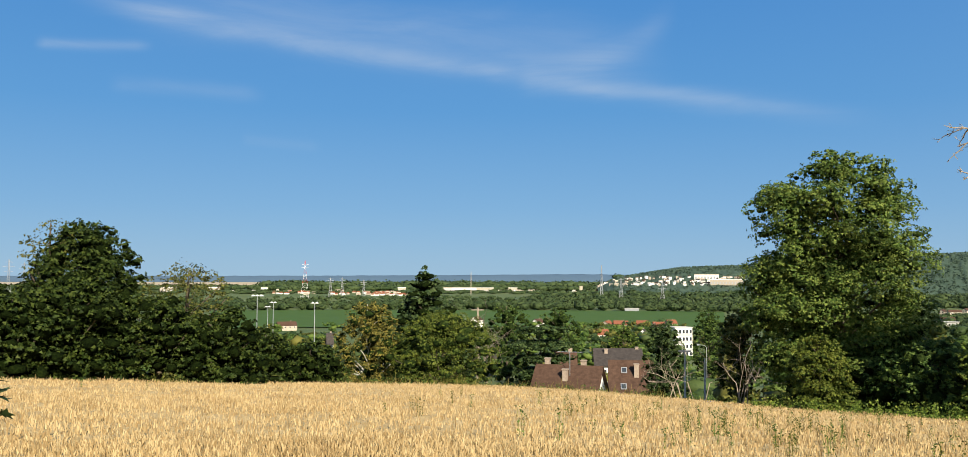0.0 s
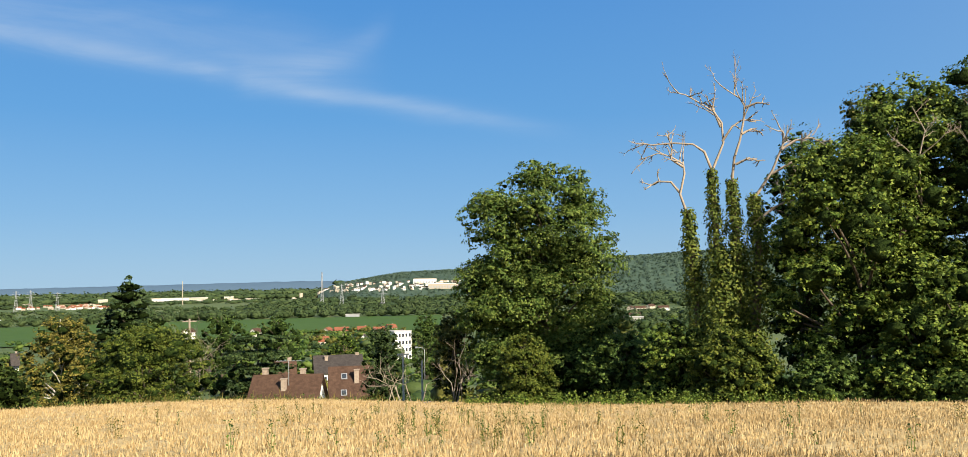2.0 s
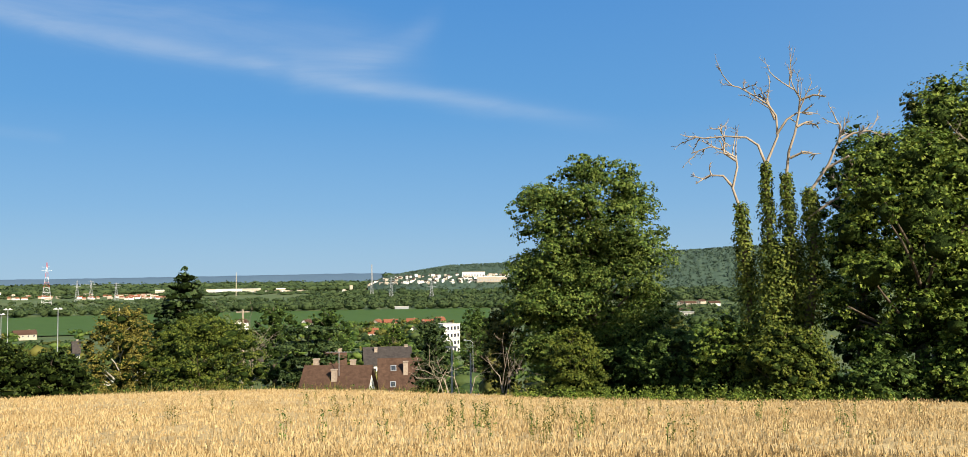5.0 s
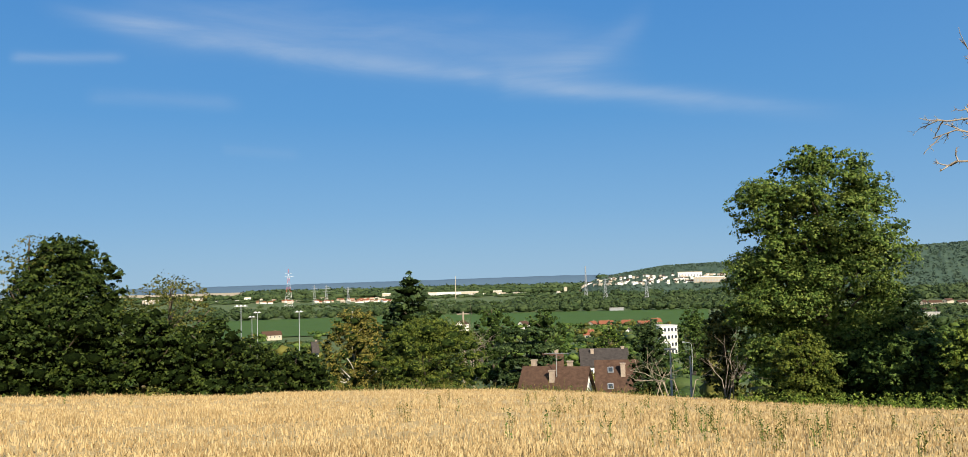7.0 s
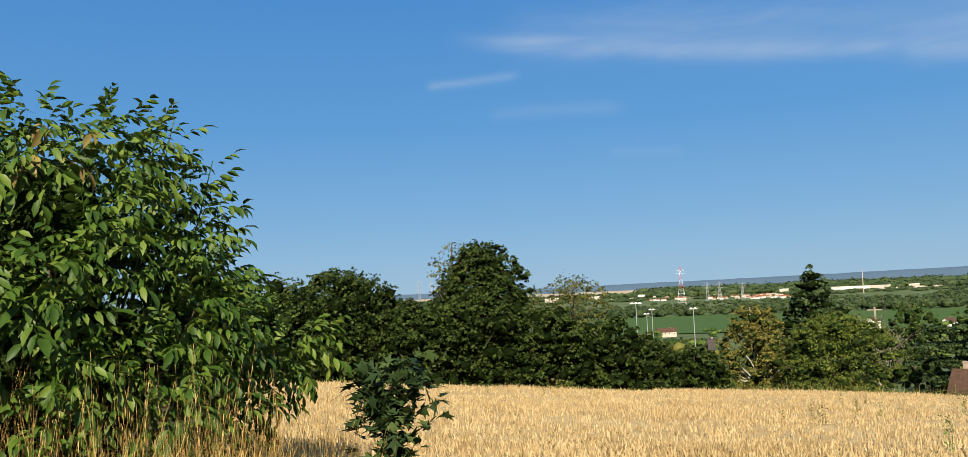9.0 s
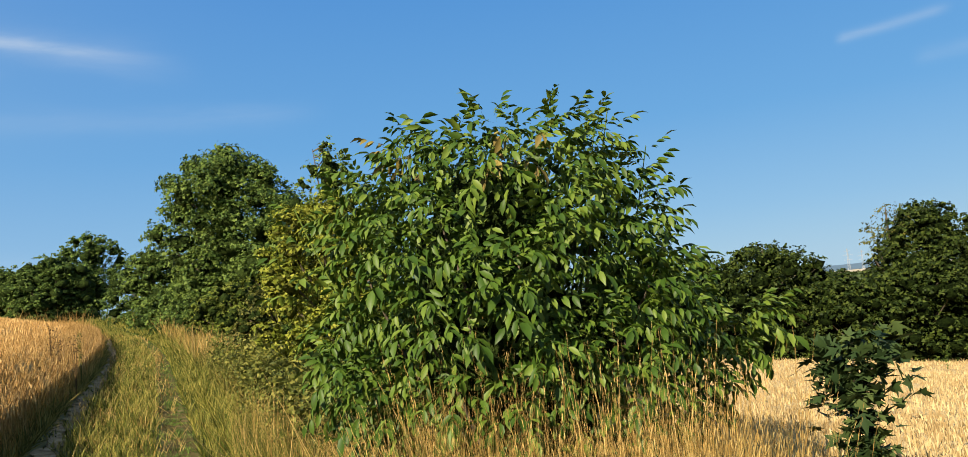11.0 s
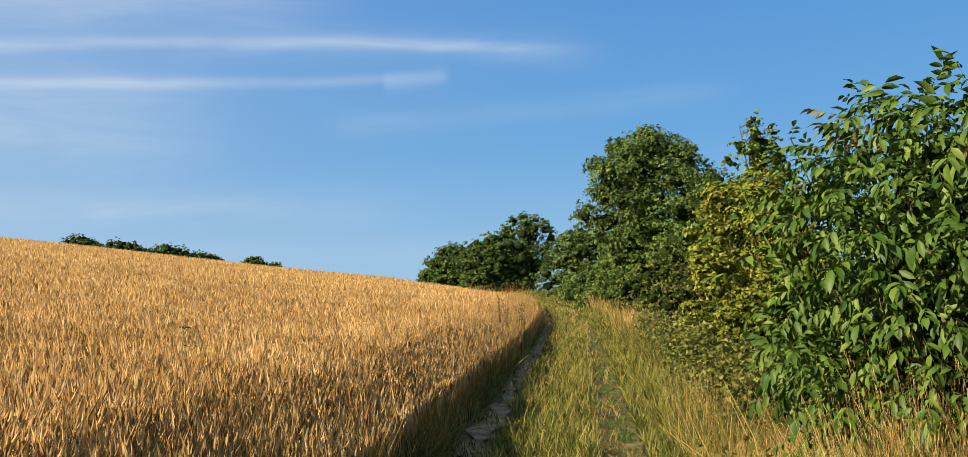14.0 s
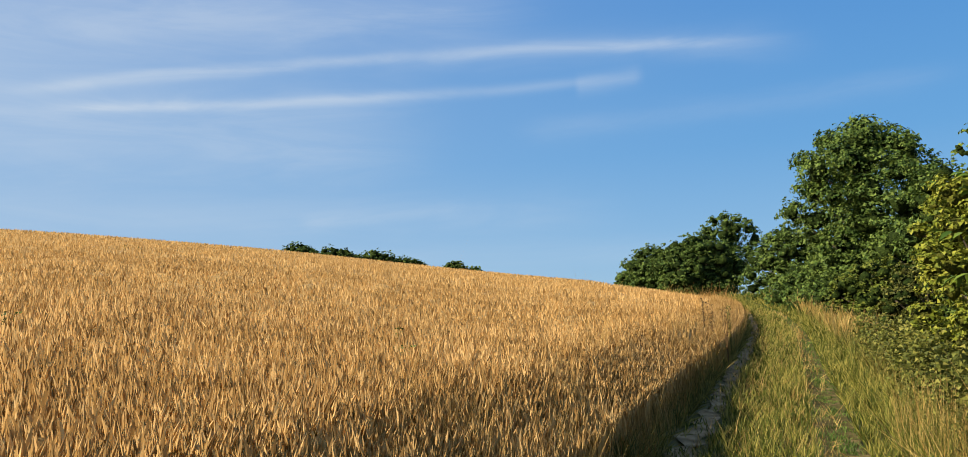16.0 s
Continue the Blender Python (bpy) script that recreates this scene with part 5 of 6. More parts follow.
# the young maple beside it
def maple_sapling(az, d):
    rng = np.random.default_rng(190)
    at = spot(az, d)
    ob = thing("maple_sapling", at, "thin young maple with dark lobed leaves at the field edge", "sapling")
    v, f = join([tube([(0, 0, -0.1), (0.02, 0, 0.6), (-0.03, 0.02, 1.1), (0.02, 0, 1.66)], [0.022, 0.018, 0.013, 0.004], 6)]
                + [tube([(0, 0, z), (x * 0.6, y * 0.6, z + 0.22), (x, y, z + 0.3)], [0.009, 0.006, 0.003], 5) for x, y, z in ((0.15, 0, 1.2), (-0.15, 0.05, 1.12), (0.1, -0.1, 0.75), (-0.1, 0.06, 0.5), (0.06, 0.14, 1.2))])
    put("trunk", mesh_np("trunk", v, f, M_BARK, True), ob)
    lob = [(0, 0), (0.2, -0.42), (0.3, -0.12), (0.62, -0.5), (0.55, -0.16), (1.0, 0), (0.55, 0.16), (0.62, 0.5), (0.3, 0.12), (0.2, 0.42)]
    lv = np.array([(x, y, -0.12 * x * x + 0.1 * abs(y)) for x, y in lob])
    lf = np.array([[0, i, i + 1] for i in range(1, 9)])
    P = []
    for cx, cy, cz, r, rz, k in ((0.15, 0, 1.52, 0.17, 0.2, 130), (-0.14, 0.03, 1.42, 0.15, 0.2, 120), (0.02, 0, 1.38, 0.15, 0.18, 60), (0.03, 0, 1.0, 0.12, 0.3, 160), (0.0, 0, 0.55, 0.13, 0.4, 240)):
        P.append(np.array([cx, cy, cz]) + rng.normal(0, 0.5, (k, 3)) * np.array([r, r, rz]))
    P = np.concatenate(P)
    nrm = rng.normal(0, 0.5, P.shape) + np.array([0, 0, 0.9])
    v, f = scatter(lv, lf, P, frames_from(nrm, rng.uniform(0, 6.28, len(P)), rng.uniform(0.075, 0.14, len(P))))
    put("crown", mesh_np("crown", v, f, M_NEEDLE), ob)


maple_sapling(-30.6, 5.9)

# ---------------------------------------------------------------- weeds
def weed_bank(name, x, y, tall, n, leaf, mat, seed, label):
    """Low leafy weeds, as small leaves up thin stems."""
    rng = np.random.default_rng(seed)
    k = rng.integers(0, len(x), n)
    t = rng.uniform(0.05, 1, n)
    px, py = x[k] + rng.normal(0, 0.07 + 0.1 * (1 - t), n), y[k] + rng.normal(0, 0.07 + 0.1 * (1 - t), n)
    p = np.stack([px, py, ground(px, py) + t * tall[k]], 1)
    v, f = scatter(CHIP_V, CHIP_F, p, frames_from(rng.normal(0, 0.7, (n, 3)) + np.array([0, 0, 0.7]), rng.uniform(0, 6.28, n), leaf * rng.uniform(0.6, 1.3, n)))
    return put(name, mesh_np(name, v, f, mat), kind="stuff", label=label, category="weeds")


rng = np.random.default_rng(60)
wx, wy = along(620, 1.9, 5.2, -24, -7.5, 61, 1.1)
weed_bank("verge_weeds", wx, wy, rng.uniform(0.6, 1.25, 620), 36000, 0.075, M_WEED, 62, "tall olive green weeds on the verge")
wx, wy = along(420, 1.9, 4.2, -18, -8.5, 69, 1.0)
weed_bank("verge_weeds", wx, wy, rng.uniform(0.8, 1.4, 420), 24000, 0.07, M_WEED, 73, "tall dark olive weeds crowding the verge")
wx, wy = along(240, 1.7, 4.4, -20, -4.5, 63, 1.0)
weed_bank("verge_weeds", wx, wy, rng.uniform(0.3, 0.75, 240), 13000, 0.045, M_WEED, 64, "low olive weeds on the verge")
a, d = np.radians(rng.uniform(-66, -52, 260)), rng.uniform(4.2, 5.3, 260)
weed_bank("verge_weeds", d * np.sin(a), d * np.cos(a), rng.uniform(0.5, 0.95, 260), 10000, 0.042, M_WEED, 76, "leafy olive weeds at the foot of the walnut bush")
a = np.radians(rng.uniform(-46, 60, 900))
d = np.interp(np.degrees(a), E_AZ, E_D) + rng.uniform(-0.6, 2.2, 900)
weed_bank("field_margin", d * np.sin(a), d * np.cos(a), rng.uniform(0.5, 1.15, 900), 22000, 0.14, M_LEAF_DARK, 65, "green weeds along the far edge of the wheat")
a = np.radians(rng.uniform(17, 40, 500))
d = np.interp(np.degrees(a), E_AZ, E_D) + rng.uniform(-4.0, 1.0, 500)
weed_bank("field_margin", d * np.sin(a), d * np.cos(a), rng.uniform(0.8, 1.5, 500), 22000, 0.11, M_LEAF, 66, "rank green weeds below the chestnut")
a = np.radians(rng.uniform(-12, 12, 7000))
d = np.interp(np.degrees(a), E_AZ, E_D) + rng.uniform(-1.0, 1.5, 7000)
blades("dry_grass", d * np.sin(a), d * np.cos(a), 0.75, 0.04, M_OLIVE, "band of dry grass along the far edge of the wheat", 67)
a = np.radians(rng.normal(-19.96, 0.7, 60))
d = rng.uniform(44, 52, 60)
weed_bank("field_weeds", d * np.sin(a), d * np.cos(a), rng.uniform(0.8, 1.25, 60), 1500, 0.14, M_LEAF_OLIVE, 68, "patch of green weeds in the wheat")


def dock_weed(seed, mat):
    rng = np.random.default_rng(seed)
    ob = thing("dock_weed", (0, 0, 0), "dark seeding weed standing above the wheat", "weed", "weeds in the wheat")
    v, f = join([tube([(0, 0, 0), (0.02 * k, 0, 0.6), (0.05 * k, 0.03 * k, 1.0 + 0.05 * k)], [0.006, 0.005, 0.002], 4) for k in (-1, 0, 1)])
    put("stem", mesh_np("stem", v, f, mat), ob)
    n = 80
    k = rng.integers(-1, 2, n)
    t = rng.uniform(0.45, 1.08, n)
    p = np.stack([0.05 * k * t + rng.normal(0, 0.014, n), 0.03 * k * t + rng.normal(0, 0.014, n), t], 1)
    v, f = scatter(LEAF_V, LEAF_F, p, frames_from(rng.normal(0, 1, (n, 3)), rng.uniform(0, 6.28, n), rng.uniform(0.02, 0.045, n)))
    put("seed_head", mesh_np("seed_head", v, f, mat), ob, kind="stuff")
    return ob


docks = [dock_weed(70, M_LEAF_OLIVE), dock_weed(71, M_LEAF_DARK), dock_weed(72, M_SEED)]
places = []
for k in range(160):
    az_, d_ = rng.choice([rng.normal(9, 5), rng.normal(16, 4), rng.normal(20, 3), rng.normal(30, 7), rng.uniform(-25, 55)]), rng.uniform(13, 34)
    places.append((az_, d_, rng.uniform(0.85, 1.12), int(rng.integers(0, 2))))
places += [(-97.16, 9.0, 0.82, 1), (-93.38, 11.0, 0.9, 2), (-82.22, 12, 0.9, 2), (-119.37, 8.0, 0.82, 1), (-77.89, 20, 1.35, 2), (-77.47, 19, 1.3, 2),
           (-76.63, 18, 1.2, 2), (-76.37, 20, 1.1, 0), (-113.99, 38, 0.9, 1), (-113.28, 38, 0.9, 1), (-96.91, 7.5, 0.8, 1)]
for k, (az_, d_, sc, kind_) in enumerate(places):
    x, y = polar(az_, d_)
    m = pose(x, y, float(ground(x, y)), 0, 0, 47.0 * k) @ Matrix.Scale(sc, 4)
    if k < 3:
        docks[k].matrix_world = m
    else:
        c = copy_thing(docks[kind_], m)

# ---------------------------------------------------------------- valley
def house(name, label, az, d, wide, deep, eaves, ridge, turn, wall, roof, base=None, chimneys=(), windows=0, foot=2.0, skylights=(), gable=0, group="houses in the valley"):
    """A house with a pitched roof along its local x; windows: how many in each long wall; gable: windows in each end."""
    at = spot(az, d)
    if base is not None:
        at.z = base
    ob = thing(name, at, label, "house", group, turn - az)
    w, p = wide / 2, deep / 2
    bm = bmesh.new()
    box(bm, -w, w, -p, p, -foot, eaves)
    for x in (-w, w):
        a = [bm.verts.new((x, -p, eaves)), bm.verts.new((x, p, eaves)), bm.verts.new((x, 0, ridge - 0.12))]
        bm.faces.new(a)
    part("wall", bm, wall, ob)
    o, t = 0.35, 0.16
    drop = (ridge - eaves) / p * o
    bm = bmesh.new()
    for sgn in (-1, 1):
        c = []
        for x in (-w - o, w + o):
            c += [bm.verts.new((x, sgn * (p + o), eaves - drop)), bm.verts.new((x, 0, ridge)), bm.verts.new((x, 0, ridge + t)), bm.verts.new((x, sgn * (p + o), eaves - drop + t))]
        for q in ((0, 1, 2, 3), (4, 7, 6, 5), (0, 4, 5, 1), (1, 5, 6, 2), (2, 6, 7, 3), (3, 7, 4, 0)):
            bm.faces.new([c[i] for i in q])
    bmesh.ops.recalc_face_normals(bm, faces=bm.faces)
    top = part("roof", bm, roof, ob)
    for cx, cy, up in chimneys:
        part("chimney", boxed((cx - 0.27, cx + 0.27, cy - 0.24, cy + 0.24, eaves, up), (cx - 0.33, cx + 0.33, cy - 0.3, cy + 0.3, up, up + 0.12)), M_BRICK, ob)
    for cx, k in skylights:
        y0, z0 = -p * (1 - k), eaves + (ridge - eaves) * k + 0.2
        sl = math.atan2(ridge - eaves, p)
        m = Matrix.Translation((cx, y0, z0)) @ Matrix.Rotation(sl, 4, "X")
        for nm, half, up, mt in (("skylight_frame", 0.42, 0.05, M_METAL), ("skylight_pane", 0.3, 0.08, M_GLASS)):
            bm = boxed((-half * 0.8, half * 0.8, -half, half, -0.05, up))
            bm.transform(m)
            part(nm, bm, mt, top)
    for k in range(windows):
        x = -w + wide * (k + 0.5) / windows
        for sgn in (-1, 1):
            win = part("window", boxed((x - 0.55, x + 0.55, min(sgn * p, sgn * (p + 0.06)), max(sgn * p, sgn * (p + 0.06)), eaves - 1.95, eaves - 0.65)), M_WHITE, ob)
            part("pane", boxed((x - 0.47, x + 0.47, min(sgn * (p + 0.06), sgn * (p + 0.075)), max(sgn * (p + 0.06), sgn * (p + 0.075)), eaves - 1.87, eaves - 0.73)), M_GLASS, win)
    for k in range(gable):
        y = -p + deep * (k + 0.5) / gable
        for x in (-w, w):
            sg = -1 if x < 0 else 1
            part("window", boxed((min(x, x + sg * 0.06), max(x, x + sg * 0.06), y - 0.5, y + 0.5, eaves - 1.7, eaves - 0.4)), M_GLASS, ob)
    return ob


BROWN = "house with a broad brown tiled roof below the field"
r = height_at(-5.75, 92)
near_house = house("house", BROWN, 5.61, 92, 6.5, 7.4, 2.2, 5.2, -12, M_RENDER, M_TILE_BROWN, r - 5.2, ((-2.4, 0.3, 5.9), (-0.1, -1.6, 5.0), (1.4, 0.6, 5.75)), gable=1)
v, f = join([tube([(0.3, -1.2, 4.2), (0.3, -1.2, 6.9)], [0.04, 0.04], 5)] + [tube([(0.3 - x, -1.2, 6.8), (0.3 + x, -1.2, 6.8)], [0.03, 0.03], 4) for x in (1.3,)] +
            [tube([(0.3 + x, -1.6, 6.82), (0.3 + x, -0.8, 6.82)], [0.025, 0.025], 4) for x in (-1.2, -0.8, -0.4, 0.5, 1.1)])
put("aerial", mesh_np("aerial", v, f, M_METAL), near_house, "television aerial on the roof")
r = height_at(-5.37, 104)
house("house", "house with a steep brown tiled roof and skylights", 9.56, 104, 4.6, 8.0, 2.4, 6.4, 2, M_RENDER, M_TILE_BROWN, r - 6.4, ((0.6, -1.6, 6.2),), skylights=((-0.8, 0.72), (-0.9, 0.3)), windows=2)
r = height_at(-4.6, 150)
house("house", "long low house with a dark brown roof", 8.73, 150, 7.6, 7.0, 2.6, 5.0, 4, M_RENDER, M_TILE_DARK, r - 5.0, ((-2.0, -1.0, 5.0), (3.2, 0, 5.3)), windows=3)
RED = "house with an orange tiled roof"
for x0, x1, yt, dd, tn, wl_, rf in ((964, 987, 533, 420, 10, M_CREAM, M_TILE_RED), (973, 994, 519, 540, 60, M_CREAM, M_TILE_RED), (990, 1020, 519, 600, 5, M_CREAM, M_TILE_RED), (1028, 1052, 519, 600, -8, M_CREAM, M_TILE_RED),
                                (1054, 1078, 521, 580, 12, M_CREAM, M_TILE_RED), (1076, 1096, 518, 600, 30, M_CREAM, M_TILE_RED), (1052, 1066, 524, 560, 70, M_CREAM, M_TILE_BROWN),
                                (861, 882, 516, 560, 50, M_RENDER, M_TILE_BROWN), (760, 785, 513, 460, 62, M_RENDER, M_TILE_BROWN), (728, 742, 515, 480, 10, M_CREAM, M_TILE_BROWN), (446, 486, 525, 420, 15, M_CREAM, M_TILE_BROWN),
                                (1031, 1052, 533, 430, 80, M_RENDER, M_TILE_DARK), (785, 804, 554, 190, 12, M_CREAM, M_TILE_DARK), (530, 542, 543, 300, 12, M_RENDER, M_TILE_DARK), (900, 935, 571, 130, 4, M_CREAM, M_TILE_BROWN),
                                (1516, 1535, 507, 620, 70, M_CREAM, M_TILE_BROWN), (1532, 1556, 508, 600, 20, M_CREAM, M_TILE_BROWN), (1552, 1580, 506, 620, 65, M_CREAM, M_TILE_BROWN), (1580, 1604, 510, 600, 10, M_RENDER, M_TILE_BROWN),
                                (1520, 1545, 520, 520, 20, M_CREAM, M_TILE_BROWN), (1423, 1446, 585, 88, 75, M_RENDER, M_TILE_BROWN)):
    az_ = math.degrees(math.atan((0.5 * (x0 + x1) - 784) / 1401))
    el_ = 3.25 - math.degrees(math.atan((yt - 370 + 0.0031 * (0.5 * (x0 + x1) - 784)) / 1401 * math.cos(radians(az_))))
    if dd > 300:
        far_d = np.arange(300, 1400, 5.0)
        gap = height_at(el_, far_d) - np.array([spot(az_, q).z for q in far_d])
        dd = min(float(far_d[np.argmin(np.abs(gap - 6.5))]), 690.0 if az_ < 16 else 1400.0)
    wd = (x1 - x0) / 1401 * dd
    rz = height_at(el_, dd)
    g = spot(az_, dd).z
    hh = min(max(rz - g, 4.6), 6.6)
    wd *= 0.8
    house("house", {M_TILE_RED: RED, M_TILE_BROWN: "pale house with a brown tiled roof", M_TILE_DARK: "white house with a dark roof"}[rf], az_, dd, wd * 0.92, min(wd, 8.0) * 0.85, hh - 2.6, hh, tn, wl_, rf, rz - hh,
          ((wd * 0.2, 0.3, hh + 0.6),), windows=max(2, int(wd / 3)), gable=2, foot=max(2.0, rz - hh - g + 2))


def flats(az, d, wide, deep, storeys, turn, base):
    """A slab of flats with bands of windows and a flat roof."""
    ob = thing("apartment_block", (*polar(az, d), base), "white slab of flats with rows of windows", "building", turn=turn - az)
    w, p, h = wide / 2, deep / 2, storeys * 2.7
    part("wall", boxed((-w, w, -p, p, -3, h + 0.3)), M_RENDER, ob)
    part("roof", boxed((-w - 0.2, w + 0.2, -p - 0.2, p + 0.2, h + 0.3, h + 0.6)), M_CONCRETE, ob)
    for s_ in range(storeys):
        z = s_ * 2.7
        n = max(2, int(wide / 1.5))
        part("balcony", boxed((-w + 0.2, w - 0.2, -p - 0.25, -p, z + 0.2, z + 0.95)), M_CONCRETE, ob)
        for k in range(n):
            x = -w + wide * (k + 0.5) / n
            part("window", boxed((x - 0.45, x + 0.45, -p - 0.04, -p + 0.02, z + 1.0, z + 2.3)), M_GLASS, ob)
        for y in (-p * 0.5, p * 0.5):
            part("window", boxed((w - 0.02, w + 0.04, y - 0.5, y + 0.5, z + 1.0, z + 2.2)), M_GLASS, ob)


flats(12.63, 330, 7.6, 6.5, 4, 34, height_at(-3.11, 330) - 11.4)

def lattice(az, d, top_el, base_w, arms, bars, label, banded=False, name="pylon"):
    """A tapering lattice tower on the ground at a bearing."""
    at = spot(az, d)
    h = height_at(top_el, d) - at.z
    ob = thing(name, at, label, "pylon", turn=-az)
    parts_a, parts_b = [], []
    n = 9
    for k in range(n):
        z0, z1 = h * k / n, h * (k + 1) / n
        w0, w1 = base_w * (1 - k / n) ** 1.3 / 2 + 0.5, base_w * (1 - (k + 1) / n) ** 1.3 / 2 + 0.5
        c0 = [(-w0, -w0, z0), (w0, -w0, z0), (w0, w0, z0), (-w0, w0, z0)]
        c1 = [(-w1, -w1, z1), (w1, -w1, z1), (w1, w1, z1), (-w1, w1, z1)]
        dest = parts_b if (banded and k in (4, 6, 8)) else parts_a
        for i in range(4):
            j = (i + 1) % 4
            dest += [tube([c0[i], c1[i]], [bars, bars], 4), tube([c0[i], c1[j]], [bars * 0.6] * 2, 4), tube([c1[i], c1[j]], [bars * 0.6] * 2, 4)]
    for z, w in arms:
        parts_a.append(tube([(-w, 0, h * z), (0, 0, h * z + w * 0.15), (w, 0, h * z)], [bars * 0.7, bars, bars * 0.7], 4))
    v, f = join(parts_a)
    put("frame", mesh_np("frame", v, f, M_WHITE if banded else M_METAL), ob)
    if parts_b:
        v, f = join(parts_b)
        put("red_bands", mesh_np("red_bands", v, f, M_RED), ob, "red painted bands")


lattice(-11.67, 1700, 1.06, 17, ((0.82, 9), (0.9, 7)), 0.2, "red and white lattice transmission tower", True, "radio_tower")
lattice(7.74, 1800, 0.81, 6, (), 0.55, "grey lattice mast across the valley", name="mast")
for px, py, dd in ((1006, 450, 1700), (555, 452, 2000), (536, 452, 2100), (15, 436, 1900), (40, 440, 2200), (1073, 456, 1500), (590, 455, 2100)):
    az_ = math.degrees(math.atan((px - 784) / 1401))
    el_ = 3.25 - math.degrees(math.atan((py - 370 + 0.0031 * (px - 784)) / 1401 * math.cos(radians(az_))))
    lattice(az_, dd, el_, 9, ((0.7, 8), (0.82, 10), (0.93, 6)), 0.32, "grey power line pylon in the valley")
st = thing("chimney_stack", spot(-0.85, 2400), "tall pale factory chimney", "chimney")
v, f = tube([(0, 0, -2), (0, 0, 30), (0, 0, height_at(0.38, 2400) - spot(-0.85, 2400).z)], [1.3, 1.0, 0.8], 10)
put("shaft", mesh_np("shaft", v, f, M_CREAM), st)


def floodlight(az, d, top_el, heads):
    at = spot(az, d)
    h = height_at(top_el, d) - at.z
    ob = thing("floodlight_pole", at, "tall grey floodlight pole of a sports ground", "floodlight", "sports ground floodlights", -az)
    v, f = tube([(0, 0, -0.3), (0, 0, h * 0.5), (0, 0, h)], [0.17, 0.13, 0.09], 8)
    put("pole", mesh_np("pole", v, f, M_METAL, True), ob)
    part("crossbar", boxed((-heads * 0.55, heads * 0.55, -0.08, 0.08, h - 0.1, h + 0.1)), M_METAL, ob)
    for k in range(heads):
        x = (k - (heads - 1) / 2) * 1.0
        part("lamp_head", boxed((x - 0.26, x + 0.26, -0.25, 0.15, h - 0.05, h + 0.3)), M_WHITE, ob)


for a_, e_, d_, n_ in ((-14.62, -1.21, 235, 3), (-13.96, -1.92, 300, 2), (-13.62, -1.65, 270, 2), (-11.01, -1.69, 235, 2)):
    floodlight(a_, d_, e_, n_)


def pole(name, label, az, d, top_el, mat, arm=0.0, crossbars=(), rad=0.11):
    at = spot(az, d)
    h = height_at(top_el, d) - at.z
    ob = thing(name, at, label, "pole", turn=-az)
    pts = [(0, 0, -0.3), (0, 0, h * 0.6), (0, 0, h - abs(arm) * 0.4)]
    if arm:
        pts += [(arm * 0.3, 0, h - abs(arm) * 0.1), (arm, 0, h)]
    else:
        pts[-1] = (0, 0, h)
    v, f = tube(pts, np.linspace(rad, rad * 0.6, len(pts)), 7)
    put("shaft", mesh_np("shaft", v, f, mat, True), ob)
    if arm:
        part("lantern", boxed((min(arm, arm * 1.35), max(arm, arm * 1.35), -0.15, 0.15, h - 0.12, h + 0.1)), M_METAL, ob)
    for z, w in crossbars:
        part("crossbar", boxed((-w, w, -0.06, 0.06, h - z - 0.06, h - z + 0.06)), mat, ob)


pole("utility_pole", "pale concrete utility pole at the field edge", 12.95, 66, -4.56, M_CONCRETE, crossbars=((0.1, 0.45),), rad=0.09)
pole("utility_pole", "pale concrete utility pole at the field edge", 14.18, 66, -5.07, M_CONCRETE, rad=0.09)
pole("utility_pole", "wooden utility pole among the gardens", -0.39, 110, -1.97, M_DEAD, crossbars=((0.3, 0.8),), rad=0.2)
pole("street_lamp", "curved grey street lamp beside the road", 14.34, 130, -4.22, M_METAL, arm=-1.0, rad=0.045)
pole("street_lamp", "curved grey street lamp beside the road", 15.56, 165, -4.62, M_METAL, arm=-1.0, rad=0.06)
pole("street_lamp", "curved grey street lamp beside the road", 12.85, 240, -4.17, M_METAL, arm=-1.1, rad=0.06)
sheet("road", 14.22, 15.44, 105, 260, 0.06, M_ASPHALT, "asphalt village road", na=6, nd=20)
sheet("lawn", 13.38, 14.30, 110, 260, 0.05, M_LAWN, "mown green lawn beside the road", na=6, nd=12)


